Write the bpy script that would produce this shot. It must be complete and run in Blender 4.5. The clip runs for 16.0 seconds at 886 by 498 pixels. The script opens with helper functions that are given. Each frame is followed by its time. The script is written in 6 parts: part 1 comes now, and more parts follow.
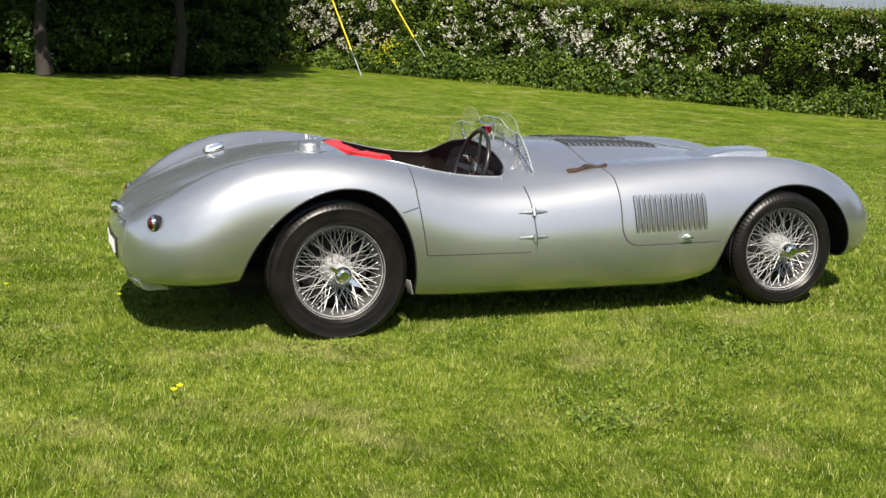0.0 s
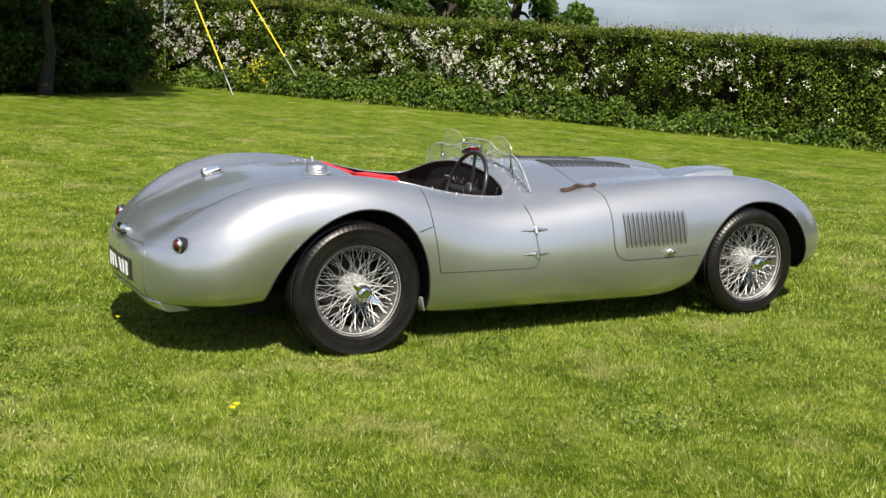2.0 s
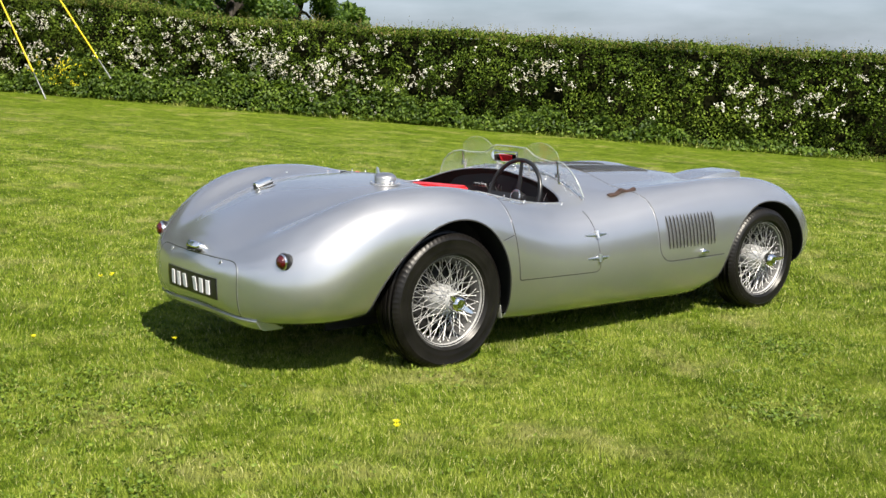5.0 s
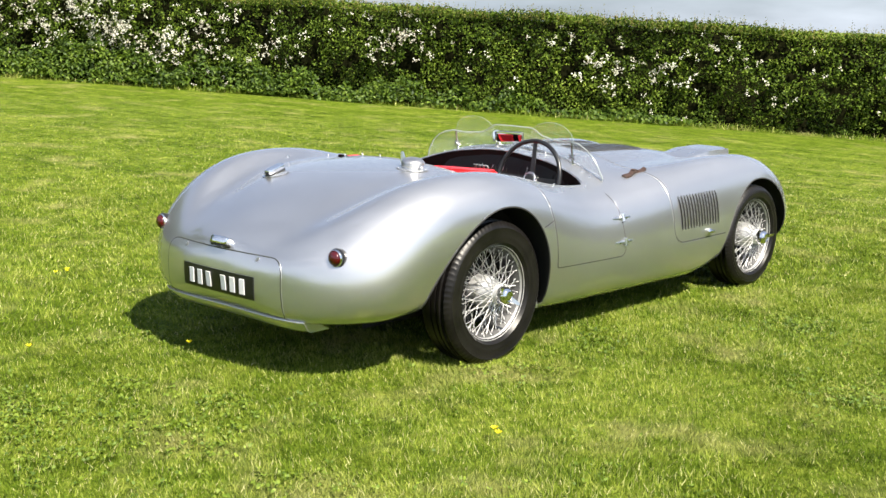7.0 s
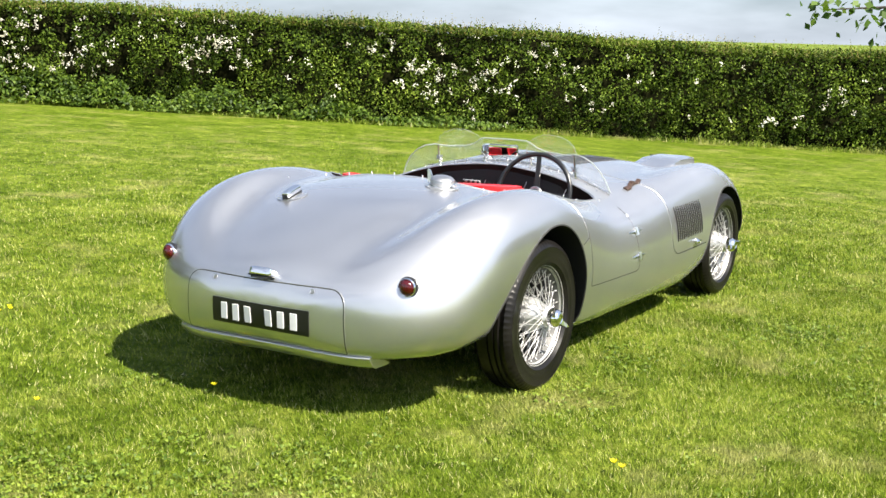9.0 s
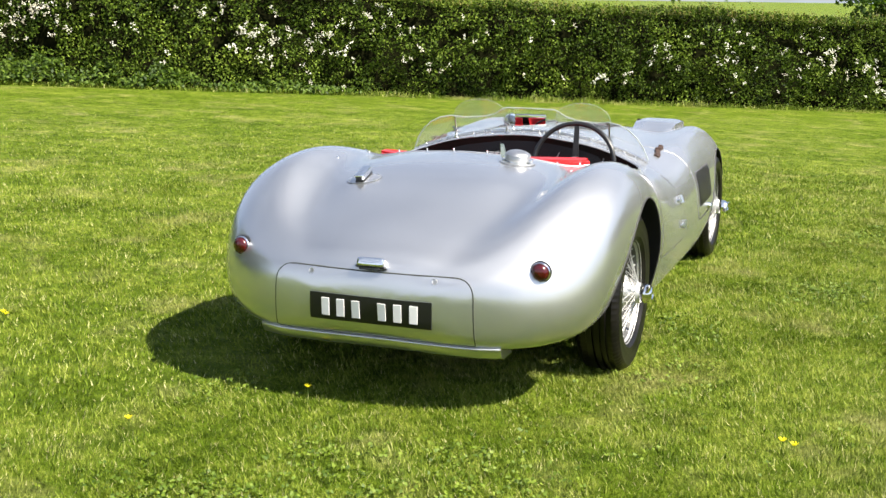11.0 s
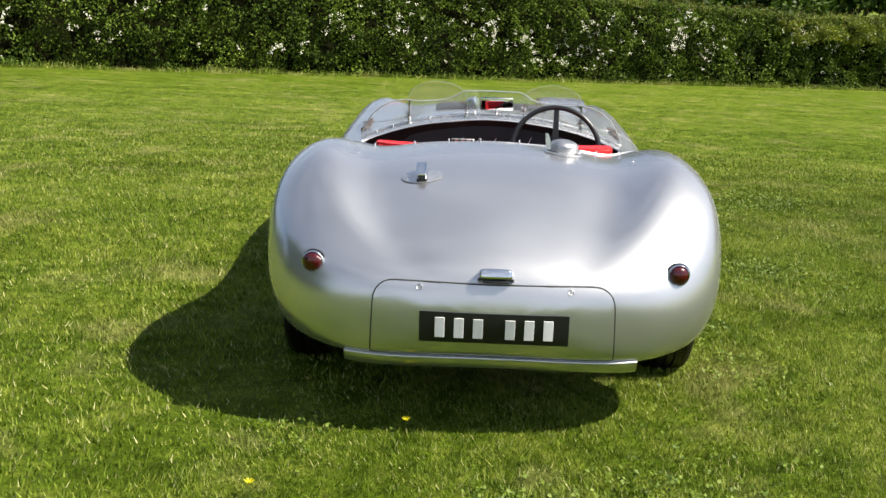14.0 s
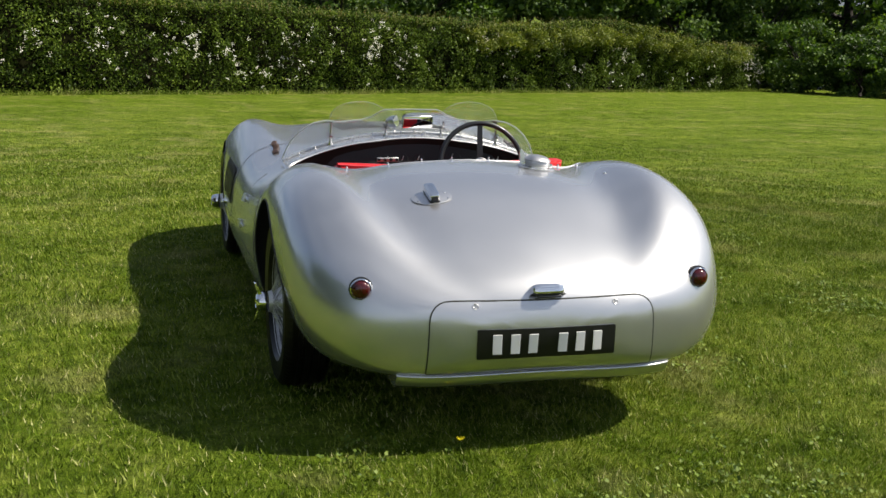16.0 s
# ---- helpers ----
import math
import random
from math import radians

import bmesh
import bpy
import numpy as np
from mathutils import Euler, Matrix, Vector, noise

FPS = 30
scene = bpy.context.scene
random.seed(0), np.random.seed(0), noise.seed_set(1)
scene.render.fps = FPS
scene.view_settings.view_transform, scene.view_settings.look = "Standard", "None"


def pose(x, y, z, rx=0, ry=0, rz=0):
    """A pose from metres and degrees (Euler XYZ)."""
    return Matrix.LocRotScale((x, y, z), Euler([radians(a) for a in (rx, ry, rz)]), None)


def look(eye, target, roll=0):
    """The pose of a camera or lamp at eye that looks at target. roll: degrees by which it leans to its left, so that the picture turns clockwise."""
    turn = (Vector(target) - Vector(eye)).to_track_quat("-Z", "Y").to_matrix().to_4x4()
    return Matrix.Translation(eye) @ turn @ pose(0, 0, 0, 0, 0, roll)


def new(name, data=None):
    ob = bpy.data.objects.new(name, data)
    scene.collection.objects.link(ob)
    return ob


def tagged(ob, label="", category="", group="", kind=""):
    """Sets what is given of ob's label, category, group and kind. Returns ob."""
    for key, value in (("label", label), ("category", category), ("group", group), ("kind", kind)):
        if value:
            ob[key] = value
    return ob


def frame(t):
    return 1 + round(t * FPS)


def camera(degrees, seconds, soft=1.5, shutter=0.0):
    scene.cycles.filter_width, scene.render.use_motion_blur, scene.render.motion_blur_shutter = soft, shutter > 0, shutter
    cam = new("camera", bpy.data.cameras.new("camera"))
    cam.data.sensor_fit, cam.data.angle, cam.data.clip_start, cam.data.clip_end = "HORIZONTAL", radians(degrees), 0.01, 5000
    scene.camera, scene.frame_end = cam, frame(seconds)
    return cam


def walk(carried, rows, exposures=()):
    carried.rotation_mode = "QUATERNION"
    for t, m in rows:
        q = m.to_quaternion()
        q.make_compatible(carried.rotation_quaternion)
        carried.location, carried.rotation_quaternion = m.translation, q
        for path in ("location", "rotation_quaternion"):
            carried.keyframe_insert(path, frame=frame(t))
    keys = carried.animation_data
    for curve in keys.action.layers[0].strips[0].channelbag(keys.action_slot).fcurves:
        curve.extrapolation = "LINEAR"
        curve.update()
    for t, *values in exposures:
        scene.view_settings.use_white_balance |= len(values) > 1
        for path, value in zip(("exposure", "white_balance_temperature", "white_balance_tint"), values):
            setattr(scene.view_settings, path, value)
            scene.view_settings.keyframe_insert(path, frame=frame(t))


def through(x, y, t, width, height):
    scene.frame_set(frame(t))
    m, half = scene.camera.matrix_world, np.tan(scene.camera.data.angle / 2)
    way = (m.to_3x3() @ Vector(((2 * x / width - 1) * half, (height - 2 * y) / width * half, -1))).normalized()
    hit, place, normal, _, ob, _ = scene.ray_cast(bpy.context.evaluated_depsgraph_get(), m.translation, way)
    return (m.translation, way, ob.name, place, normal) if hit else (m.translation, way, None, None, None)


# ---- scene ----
cam = camera(39.9, 16.0)
PATH = [
    (0, (6.38, -1.421, 1.496), (4.522, -0.774, 1.137), 0.6),
    (0.5, (6.427, -1.691, 1.51), (4.631, -0.89, 1.148), 1.1),
    (1, (6.405, -1.882, 1.508), (4.603, -1.089, 1.153), 0.9),
    (1.5, (6.321, -2.089, 1.512), (4.539, -1.25, 1.168), 0.7),
    (2, (6.255, -2.316, 1.523), (4.497, -1.421, 1.197), 1.1),
    (2.5, (6.191, -2.597, 1.549), (4.465, -1.633, 1.249), 1.1),
    (3, (6.086, -2.788, 1.534), (4.388, -1.77, 1.251), 1.1),
    (3.5, (5.926, -2.983, 1.553), (4.258, -1.917, 1.265), 1.0),
    (4, (5.783, -3.234, 1.554), (4.149, -2.119, 1.253), 1.1),
    (6.5, (4.654, -4.193, 1.546), (3.27, -2.793, 1.191), 1.1),
    (7, (4.381, -4.301, 1.573), (3.058, -2.847, 1.207), 1.3),
    (7.5, (4.112, -4.48, 1.566), (2.875, -2.949, 1.209), 1.3),
    (8, (3.822, -4.572, 1.538), (2.671, -2.976, 1.18), 1.4),
    (8.5, (3.492, -4.641, 1.57), (2.401, -3.003, 1.213), 1.4),
    (9, (3.167, -4.795, 1.562), (2.15, -3.109, 1.214), 1.3),
    (11.5, (1.521, -5.125, 1.578), (0.92, -3.264, 1.161), 0.5),
    (12, (1.218, -5.132, 1.564), (0.705, -3.246, 1.142), 0.5),
    (12.5, (0.882, -5.159, 1.581), (0.482, -3.248, 1.153), 0.9),
    (13, (0.568, -5.072, 1.545), (0.273, -3.145, 1.108), 1.1),
    (13.5, (0.239, -4.961, 1.565), (0.037, -3.024, 1.118), 2.1),
    (14, (-0.109, -4.938, 1.567), (-0.144, -2.991, 1.124), 2.0),
    (14.5, (-0.414, -4.878, 1.552), (-0.28, -2.935, 1.113), 2.1),
    (15, (-0.722, -4.815, 1.578), (-0.457, -2.885, 1.146), 1.9),
    (15.5, (-1.079, -4.836, 1.576), (-0.678, -2.926, 1.161), 1.5),
    (16, (-1.427, -4.819, 1.576), (-0.913, -2.937, 1.165), 1.6),
]
EXPOSURE = [(0, 0.88), (4, 1.02), (6.5, 1.27), (7, 1.40), (9, 1.58), (12.5, 1.29), (14, 1.04), (14.5, 0.91), (15, 0.82), (16, 0.66)]
walk(cam, [(t, look(e, g, r)) for t, e, g, r in PATH], EXPOSURE)

# ---- sky and sun ----
TO_SUN = Vector((0.84, -0.18, 1.0)).normalized()
sky_world = bpy.data.worlds.new("sky")
scene.world = sky_world
sky_world.use_nodes = True
wn, wl = sky_world.node_tree.nodes, sky_world.node_tree.links
wn.clear()
sky = wn.new("ShaderNodeTexSky")
sky.sky_type = "NISHITA"
sky.sun_disc = False
sky.sun_elevation = math.asin(TO_SUN.z)
sky.sun_rotation = math.atan2(TO_SUN.x, TO_SUN.y)
sky.dust_density, sky.ozone_density, sky.air_density = 1.5, 3.0, 1.0
wco = wn.new("ShaderNodeTexCoord")
wmap = wn.new("ShaderNodeMapping")
wmap.inputs["Scale"].default_value = (1.6, 1.6, 7.0)
wnoise = wn.new("ShaderNodeTexNoise")
wnoise.inputs["Scale"].default_value = 2.4
wnoise.inputs["Detail"].default_value = 7.0
wramp = wn.new("ShaderNodeValToRGB")
wramp.color_ramp.elements[0].position, wramp.color_ramp.elements[1].position = 0.35, 0.90
wramp.color_ramp.elements[0].color, wramp.color_ramp.elements[1].color = (0.10, 0.10, 0.10, 1), (0.60, 0.60, 0.60, 1)
wmix = wn.new("ShaderNodeMix")
wmix.data_type = "RGBA"
wmix.inputs["B"].default_value = (11.5, 12.4, 13.9, 1)
wback = wn.new("ShaderNodeBackground")
wback.inputs["Strength"].default_value = 0.046
wout = wn.new("ShaderNodeOutputWorld")
wl.new(wco.outputs["Generated"], wmap.inputs["Vector"])
wl.new(wmap.outputs["Vector"], wnoise.inputs["Vector"])
wl.new(wnoise.outputs["Fac"], wramp.inputs["Fac"])
# haze and thin cloud lie low, the sky overhead is clear
wsplit = wn.new("ShaderNodeSeparateXYZ")
wl.new(wco.outputs["Generated"], wsplit.inputs["Vector"])
whaze = wn.new("ShaderNodeMapRange")
whaze.inputs["From Min"].default_value, whaze.inputs["From Max"].default_value = 0.08, 0.50
whaze.inputs["To Min"].default_value, whaze.inputs["To Max"].default_value = 1.30, 0.90
wl.new(wsplit.outputs["Z"], whaze.inputs["Value"])
wcloud = wn.new("ShaderNodeMath")
wcloud.operation = "MULTIPLY"
wl.new(wramp.outputs["Color"], wcloud.inputs[0])
wl.new(whaze.outputs["Result"], wcloud.inputs[1])
# and thickens towards the south, behind the car
wsouth = wn.new("ShaderNodeMapRange")
wsouth.inputs["From Min"].default_value, wsouth.inputs["From Max"].default_value = 0.0, -1.0
wsouth.inputs["To Min"].default_value, wsouth.inputs["To Max"].default_value = 1.0, 2.0
wl.new(wsplit.outputs["Y"], wsouth.inputs["Value"])
wveil = wn.new("ShaderNodeMath")
wveil.operation, wveil.use_clamp = "MULTIPLY", True
wl.new(wcloud.outputs["Value"], wveil.inputs[0])
wl.new(wsouth.outputs["Result"], wveil.inputs[1])
wl.new(wveil.outputs["Value"], wmix.inputs["Factor"])
wtint = wn.new("ShaderNodeMix")
wtint.data_type, wtint.blend_type = "RGBA", "MULTIPLY"
wtint.inputs["Factor"].default_value = 1.0
wtint.inputs["B"].default_value = (0.68, 0.82, 1.0, 1)
wl.new(sky.outputs["Color"], wtint.inputs["A"])
wl.new(wtint.outputs["Result"], wmix.inputs["A"])
wl.new(wmix.outputs["Result"], wback.inputs["Color"])
wl.new(wback.outputs["Background"], wout.inputs["Surface"])
sun_data = bpy.data.lights.new("sun", "SUN")
sun_data.energy, sun_data.angle, sun_data.color = 5.0, radians(0.53), (1.0, 0.92, 0.78)
sun = new("sun", sun_data)
sun.matrix_world = look(TO_SUN * 60, (0, 0, 0))


# ---- materials ----
def material(name):
    m = bpy.data.materials.new(name)
    m.use_nodes = True
    return m, m.node_tree.nodes, m.node_tree.links, m.node_tree.nodes["Principled BSDF"]


def ramp_of(nodes, stops):
    r = nodes.new("ShaderNodeValToRGB")
    e = r.color_ramp.elements
    while len(e) < len(stops):
        e.new(0.5)
    for k, (p, c) in zip(e, stops):
        k.position, k.color = p, (*c, 1)
    return r


def noise_of(nodes, links, vector, scale, detail=4.0, rough=0.55):
    n = nodes.new("ShaderNodeTexNoise")
    n.inputs["Scale"].default_value, n.inputs["Detail"].default_value, n.inputs["Roughness"].default_value = scale, detail, rough
    if vector is not None:
        links.new(vector, n.inputs["Vector"])
    return n


def mix_of(nodes, links, kind, fac, a, b):
    m = nodes.new("ShaderNodeMix")
    m.data_type, m.blend_type = "RGBA", kind
    for socket, v in (("Factor", fac), ("A", a), ("B", b)):
        if isinstance(v, (int, float)):
            m.inputs[socket].default_value = v
        elif isinstance(v, tuple):
            m.inputs[socket].default_value = (*v, 1)
        else:
            links.new(v, m.inputs[socket])
    return m.outputs["Result"]


def surface(name, colour, rough=0.5, metal=0.0, vary=0.15, scale=20.0, bump=0.0, coat=0.0, coat_rough=0.05, bump_scale=120.0):
    """A plain surface with cloudy variation of colour and gloss, and fine relief."""
    m, n, l, b = material(name)
    co = n.new("ShaderNodeTexCoord").outputs["Object"]
    ns = noise_of(n, l, co, scale, 6.0)
    dark = tuple(c * (1 - vary) for c in colour)
    lite = tuple(min(1, c * (1 + vary)) for c in colour)
    r = ramp_of(n, [(0.3, dark), (0.7, lite)])
    l.new(ns.outputs["Fac"], r.inputs["Fac"])
    l.new(r.outputs["Color"], b.inputs["Base Color"])
    mr = n.new("ShaderNodeMapRange")
    mr.inputs["To Min"].default_value, mr.inputs["To Max"].default_value = rough * 0.85, min(1, rough * 1.15)
    l.new(ns.outputs["Fac"], mr.inputs["Value"])
    l.new(mr.outputs["Result"], b.inputs["Roughness"])
    b.inputs["Metallic"].default_value = metal
    b.inputs["Coat Weight"].default_value, b.inputs["Coat Roughness"].default_value = coat, coat_rough
    if bump:
        fine = noise_of(n, l, co, bump_scale, 3.0)
        bp = n.new("ShaderNodeBump")
        bp.inputs["Strength"].default_value, bp.inputs["Distance"].default_value = bump, 0.002
        l.new(fine.outputs["Fac"], bp.inputs["Height"])
        l.new(bp.outputs["Normal"], b.inputs["Normal"])
    return m


def leaf_material(name, stops, through=0.35, patch=0.6, gloss=0.35):
    """Leaves that differ one from the next and in patches, and let some light through."""
    m, n, l, b = material(name)
    g = n.new("ShaderNodeNewGeometry")
    big = noise_of(n, l, g.outputs["Position"], patch, 3.0)
    add = n.new("ShaderNodeMath")
    add.operation = "MULTIPLY_ADD"
    l.new(big.outputs["Fac"], add.inputs[0])
    add.inputs[1].default_value = 0.9
    sc = n.new("ShaderNodeMath")
    sc.operation = "MULTIPLY_ADD"
    l.new(g.outputs["Random Per Island"], sc.inputs[0])
    sc.inputs[1].default_value, sc.inputs[2].default_value = 0.55, -0.22
    l.new(sc.outputs["Value"], add.inputs[2])
    r = ramp_of(n, stops)
    l.new(add.outputs["Value"], r.inputs["Fac"])
    l.new(r.outputs["Color"], b.inputs["Base Color"])
    b.inputs["Roughness"].default_value = 0.6
    b.inputs["Specular IOR Level"].default_value = gloss
    t = n.new("ShaderNodeBsdfTranslucent")
    l.new(mix_of(n, l, "MULTIPLY", 1.0, r.outputs["Color"], (1.5, 1.6, 0.6)), t.inputs["Color"])
    mx = n.new("ShaderNodeMixShader")
    mx.inputs["Fac"].default_value = through
    l.new(b.outputs["BSDF"], mx.inputs[1])
    l.new(t.outputs["BSDF"], mx.inputs[2])
    l.new(mx.outputs["Shader"], n["Material Output"].inputs["Surface"])
    return m


def lawn_material(name, blades):
    """Turf: patches of clover, straw and bare earth, and faint mowing lines."""
    m, n, l, b = material(name)
    g = n.new("ShaderNodeNewGeometry")
    pos = g.outputs["Position"]
    rot = n.new("ShaderNodeVectorRotate")
    rot.rotation_type = "Z_AXIS"
    rot.inputs["Angle"].default_value = radians(-20)
    l.new(pos, rot.inputs["Vector"])
    mp = n.new("ShaderNodeMapping")
    mp.inputs["Scale"].default_value = (0.16, 1.7, 1.0)
    l.new(rot.outputs["Vector"], mp.inputs["Vector"])
    total = None
    for vec, scale, detail, weight in ((mp.outputs["Vector"], 1.0, 2.0, 0.42), (pos, 0.9, 4.0, 0.36), (pos, 4.0, 4.0, 0.74), (pos, 15.0, 4.0, 0.84)):
        f = noise_of(n, l, vec, scale, detail, 0.6)
        k = n.new("ShaderNodeMath")
        k.operation = "MULTIPLY_ADD"
        l.new(f.outputs["Fac"], k.inputs[0])
        k.inputs[1].default_value = weight
        if total is None:
            k.inputs[2].default_value = -0.66
        else:
            l.new(total, k.inputs[2])
        total = k.outputs["Value"]
    if blades:
        rv = n.new("ShaderNodeMath")
        rv.operation = "MULTIPLY_ADD"
        l.new(g.outputs["Random Per Island"], rv.inputs[0])
        rv.inputs[1].default_value = 0.62
        off = n.new("ShaderNodeMath")
        off.operation = "ADD"
        l.new(total, off.inputs[0])
        off.inputs[1].default_value = -0.28
        l.new(off.outputs["Value"], rv.inputs[2])
        total = rv.outputs["Value"]
    base = ramp_of(n, [(0.10, (0.030, 0.056, 0.004)), (0.46, (0.097, 0.150, 0.0095)), (0.85, (0.248, 0.292, 0.047))])
    l.new(total, base.inputs["Fac"])
    # straw-coloured and worn patches
    dry = noise_of(n, l, pos, 1.5, 5.0, 0.65)
    dr = ramp_of(n, [(0.53, (0, 0, 0)), (0.72, (0.62, 0.62, 0.62))])
    l.new(dry.outputs["Fac"], dr.inputs["Fac"])
    col = mix_of(n, l, "MIX", dr.outputs["Color"], base.outputs["Color"], (0.33, 0.305, 0.125))
    if blades:
        st = ramp_of(n, [(0.89, (0, 0, 0)), (0.97, (0.8, 0.8, 0.8))])
        l.new(g.outputs["Random Per Island"], st.inputs["Fac"])
        col = mix_of(n, l, "MIX", st.outputs["Color"], col, (0.44, 0.42, 0.22))
    else:
        fine = noise_of(n, l, pos, 70.0, 5.0, 0.75)
        fr = ramp_of(n, [(0.30, (0.30, 0.31, 0.30)), (0.68, (1.10, 1.10, 1.05))])
        l.new(fine.outputs["Fac"], fr.inputs["Fac"])
        col = mix_of(n, l, "MULTIPLY", 1.0, col, fr.outputs["Color"])
        tuft = noise_of(n, l, pos, 9.0, 3.0, 0.6)
        tr = ramp_of(n, [(0.36, (0.82, 0.84, 0.82)), (0.64, (1.34, 1.34, 1.30))])
        l.new(tuft.outputs["Fac"], tr.inputs["Fac"])
        col = mix_of(n, l, "MULTIPLY", 1.0, col, tr.outputs["Color"])
        bp = n.new("ShaderNodeBump")
        bp.inputs["Strength"].default_value, bp.inputs["Distance"].default_value = 0.9, 0.025
        l.new(fine.outputs["Fac"], bp.inputs["Height"])
        l.new(bp.outputs["Normal"], b.inputs["Normal"])
    l.new(col, b.inputs["Base Color"])
    b.inputs["Roughness"].default_value = 0.6
    b.inputs["Specular IOR Level"].default_value = 0.12 if blades else 0.03
    if blades:
        t = n.new("ShaderNodeBsdfTranslucent")
        l.new(mix_of(n, l, "MULTIPLY", 1.0, col, (1.2, 1.3, 0.6)), t.inputs["Color"])
        mx = n.new("ShaderNodeMixShader")
        mx.inputs["Fac"].default_value = 0.10
        l.new(b.outputs["BSDF"], mx.inputs[1])
        l.new(t.outputs["BSDF"], mx.inputs[2])
        l.new(mx.outputs["Shader"], n["Material Output"].inputs["Surface"])
    return m


def clear_material(name):
    """Clear acrylic sheet."""
    m, n, l, b = material(name)
    b.inputs["Base Color"].default_value = (0.97, 0.985, 0.98, 1)
    b.inputs["Roughness"].default_value, b.inputs["IOR"].default_value = 0.01, 1.45
    b.inputs["Transmission Weight"].default_value = 0.95
    return m


def silver_paint():
    """Metallic silver: a tight and a wide lobe of flakes under a thin gloss."""
    m, n, l, b = material("silver_paint")
    co = n.new("ShaderNodeTexCoord").outputs["Object"]
    flake = noise_of(n, l, co, 900.0, 2.0)
    cloud = noise_of(n, l, co, 2.5, 5.0)
    r = ramp_of(n, [(0.3, (0.645, 0.648, 0.657)), (0.7, (0.690, 0.693, 0.702))])
    l.new(cloud.outputs["Fac"], r.inputs["Fac"])
    col = mix_of(n, l, "MULTIPLY", 0.12, r.outputs["Color"], flake.outputs["Fac"])
    wide = n.new("ShaderNodeBsdfPrincipled")
    for k, low, high in ((b, 0.20, 0.24), (wide, 0.56, 0.62)):
        l.new(col, k.inputs["Base Color"])
        k.inputs["Metallic"].default_value = 1.0
        mr = n.new("ShaderNodeMapRange")
        mr.inputs["To Min"].default_value, mr.inputs["To Max"].default_value = low, high
        l.new(cloud.outputs["Fac"], mr.inputs["Value"])
        l.new(mr.outputs["Result"], k.inputs["Roughness"])
        k.inputs["Coat Weight"].default_value, k.inputs["Coat Roughness"].default_value = 0.4, 0.05
    mx = n.new("ShaderNodeMixShader")
    mx.inputs["Fac"].default_value = 0.33
    l.new(b.outputs["BSDF"], mx.inputs[1])
    l.new(wide.outputs["BSDF"], mx.inputs[2])
    l.new(mx.outputs["Shader"], n["Material Output"].inputs["Surface"])
    return m


SILVER = silver_paint()
CHROME = surface("chrome", (0.82, 0.82, 0.82), 0.07, 1.0, 0.04, 30)
SPOKE_WIRE = surface("silver_painted_wire", (0.60, 0.60, 0.60), 0.38, 0.55, 0.1, 40)
ALLOY = surface("painted_silver_metal", (0.58, 0.58, 0.58), 0.40, 0.7, 0.08, 40)
RIM_PAINT = surface("worn_silver_rim_paint", (0.40, 0.40, 0.40), 0.48, 0.6, 0.22, 60)
BARREL = surface("dull_wheel_paint", (0.085, 0.085, 0.085), 0.55, 0.5, 0.25, 40)
BRUSHED = surface("polished_aluminium", (0.70, 0.71, 0.72), 0.28, 1.0, 0.08, 40)
CAP_METAL = surface("brushed_aluminium", (0.50, 0.50, 0.51), 0.42, 1.0, 0.12, 30)
RUBBER = surface("tyre_rubber", (0.0066, 0.0059, 0.0054), 0.36, 0.0, 0.45, 9, 0.25)
RUBBER.node_tree.nodes["Principled BSDF"].inputs["Specular IOR Level"].default_value = 0.28
BLACK = surface("black_paint", (0.012, 0.012, 0.013), 0.3, 0.0, 0.2, 20)
DARK = surface("dark_underside", (0.008, 0.008, 0.008), 0.85, 0.0, 0.4, 8)
GAP = surface("shut_line", (0.02, 0.02, 0.02), 0.8, 0.0, 0.2, 30)
TRIM = surface("dark_leather", (0.018, 0.015, 0.013), 0.8, 0.0, 0.25, 14, 0.3)
TRIM.node_tree.nodes["Principled BSDF"].inputs["Specular IOR Level"].default_value = 0.12
RED = surface("red_leather", (0.52, 0.018, 0.022), 0.42, 0.0, 0.18, 9, 0.35)
STRAP = surface("brown_leather", (0.036, 0.018, 0.012), 0.6, 0.0, 0.4, 40, 0.5)
DASH = surface("black_leather", (0.008, 0.008, 0.008), 0.65, 0.0, 0.2, 20, 0.3)
STEEL = surface("dull_steel", (0.34, 0.34, 0.35), 0.25, 1.0, 0.1, 30)
PLATE_BLACK = surface("number_plate_black", (0.008, 0.008, 0.008), 0.35, 0.0, 0.1, 20)
PLATE_WHITE = surface("plate_character_silver", (0.68, 0.68, 0.68), 0.75, 0.0, 0.05, 20)
LENS = surface("red_lens", (0.052, 0.0012, 0.003), 0.18, 0.0, 0.35, 160, 0.5, 0.5, 0.03)
CLEAR = clear_material("clear_acrylic")
CLEAR_EDGE = surface("acrylic_edge", (0.30, 0.33, 0.32), 0.15, 0.0, 0.1, 30)
MIRROR = surface("mirror_glass", (0.9, 0.9, 0.9), 0.01, 1.0, 0.0, 5)
DIAL = surface("dial_face", (0.02, 0.02, 0.022), 0.25, 0.0, 0.1, 20)
WHITE = surface("white_enamel", (0.7, 0.7, 0.68), 0.4, 0.0, 0.05, 20)
LAWN = lawn_material("lawn_turf", False)
BLADES = lawn_material("grass_blades", True)
HEDGE_LEAF = leaf_material("hawthorn_leaf", [(0.15, (0.0085, 0.019, 0.002)), (0.42, (0.037, 0.066, 0.006)), (0.66, (0.090, 0.138, 0.014)), (0.92, (0.178, 0.234, 0.032))], 0.10, 0.9, 0.12)
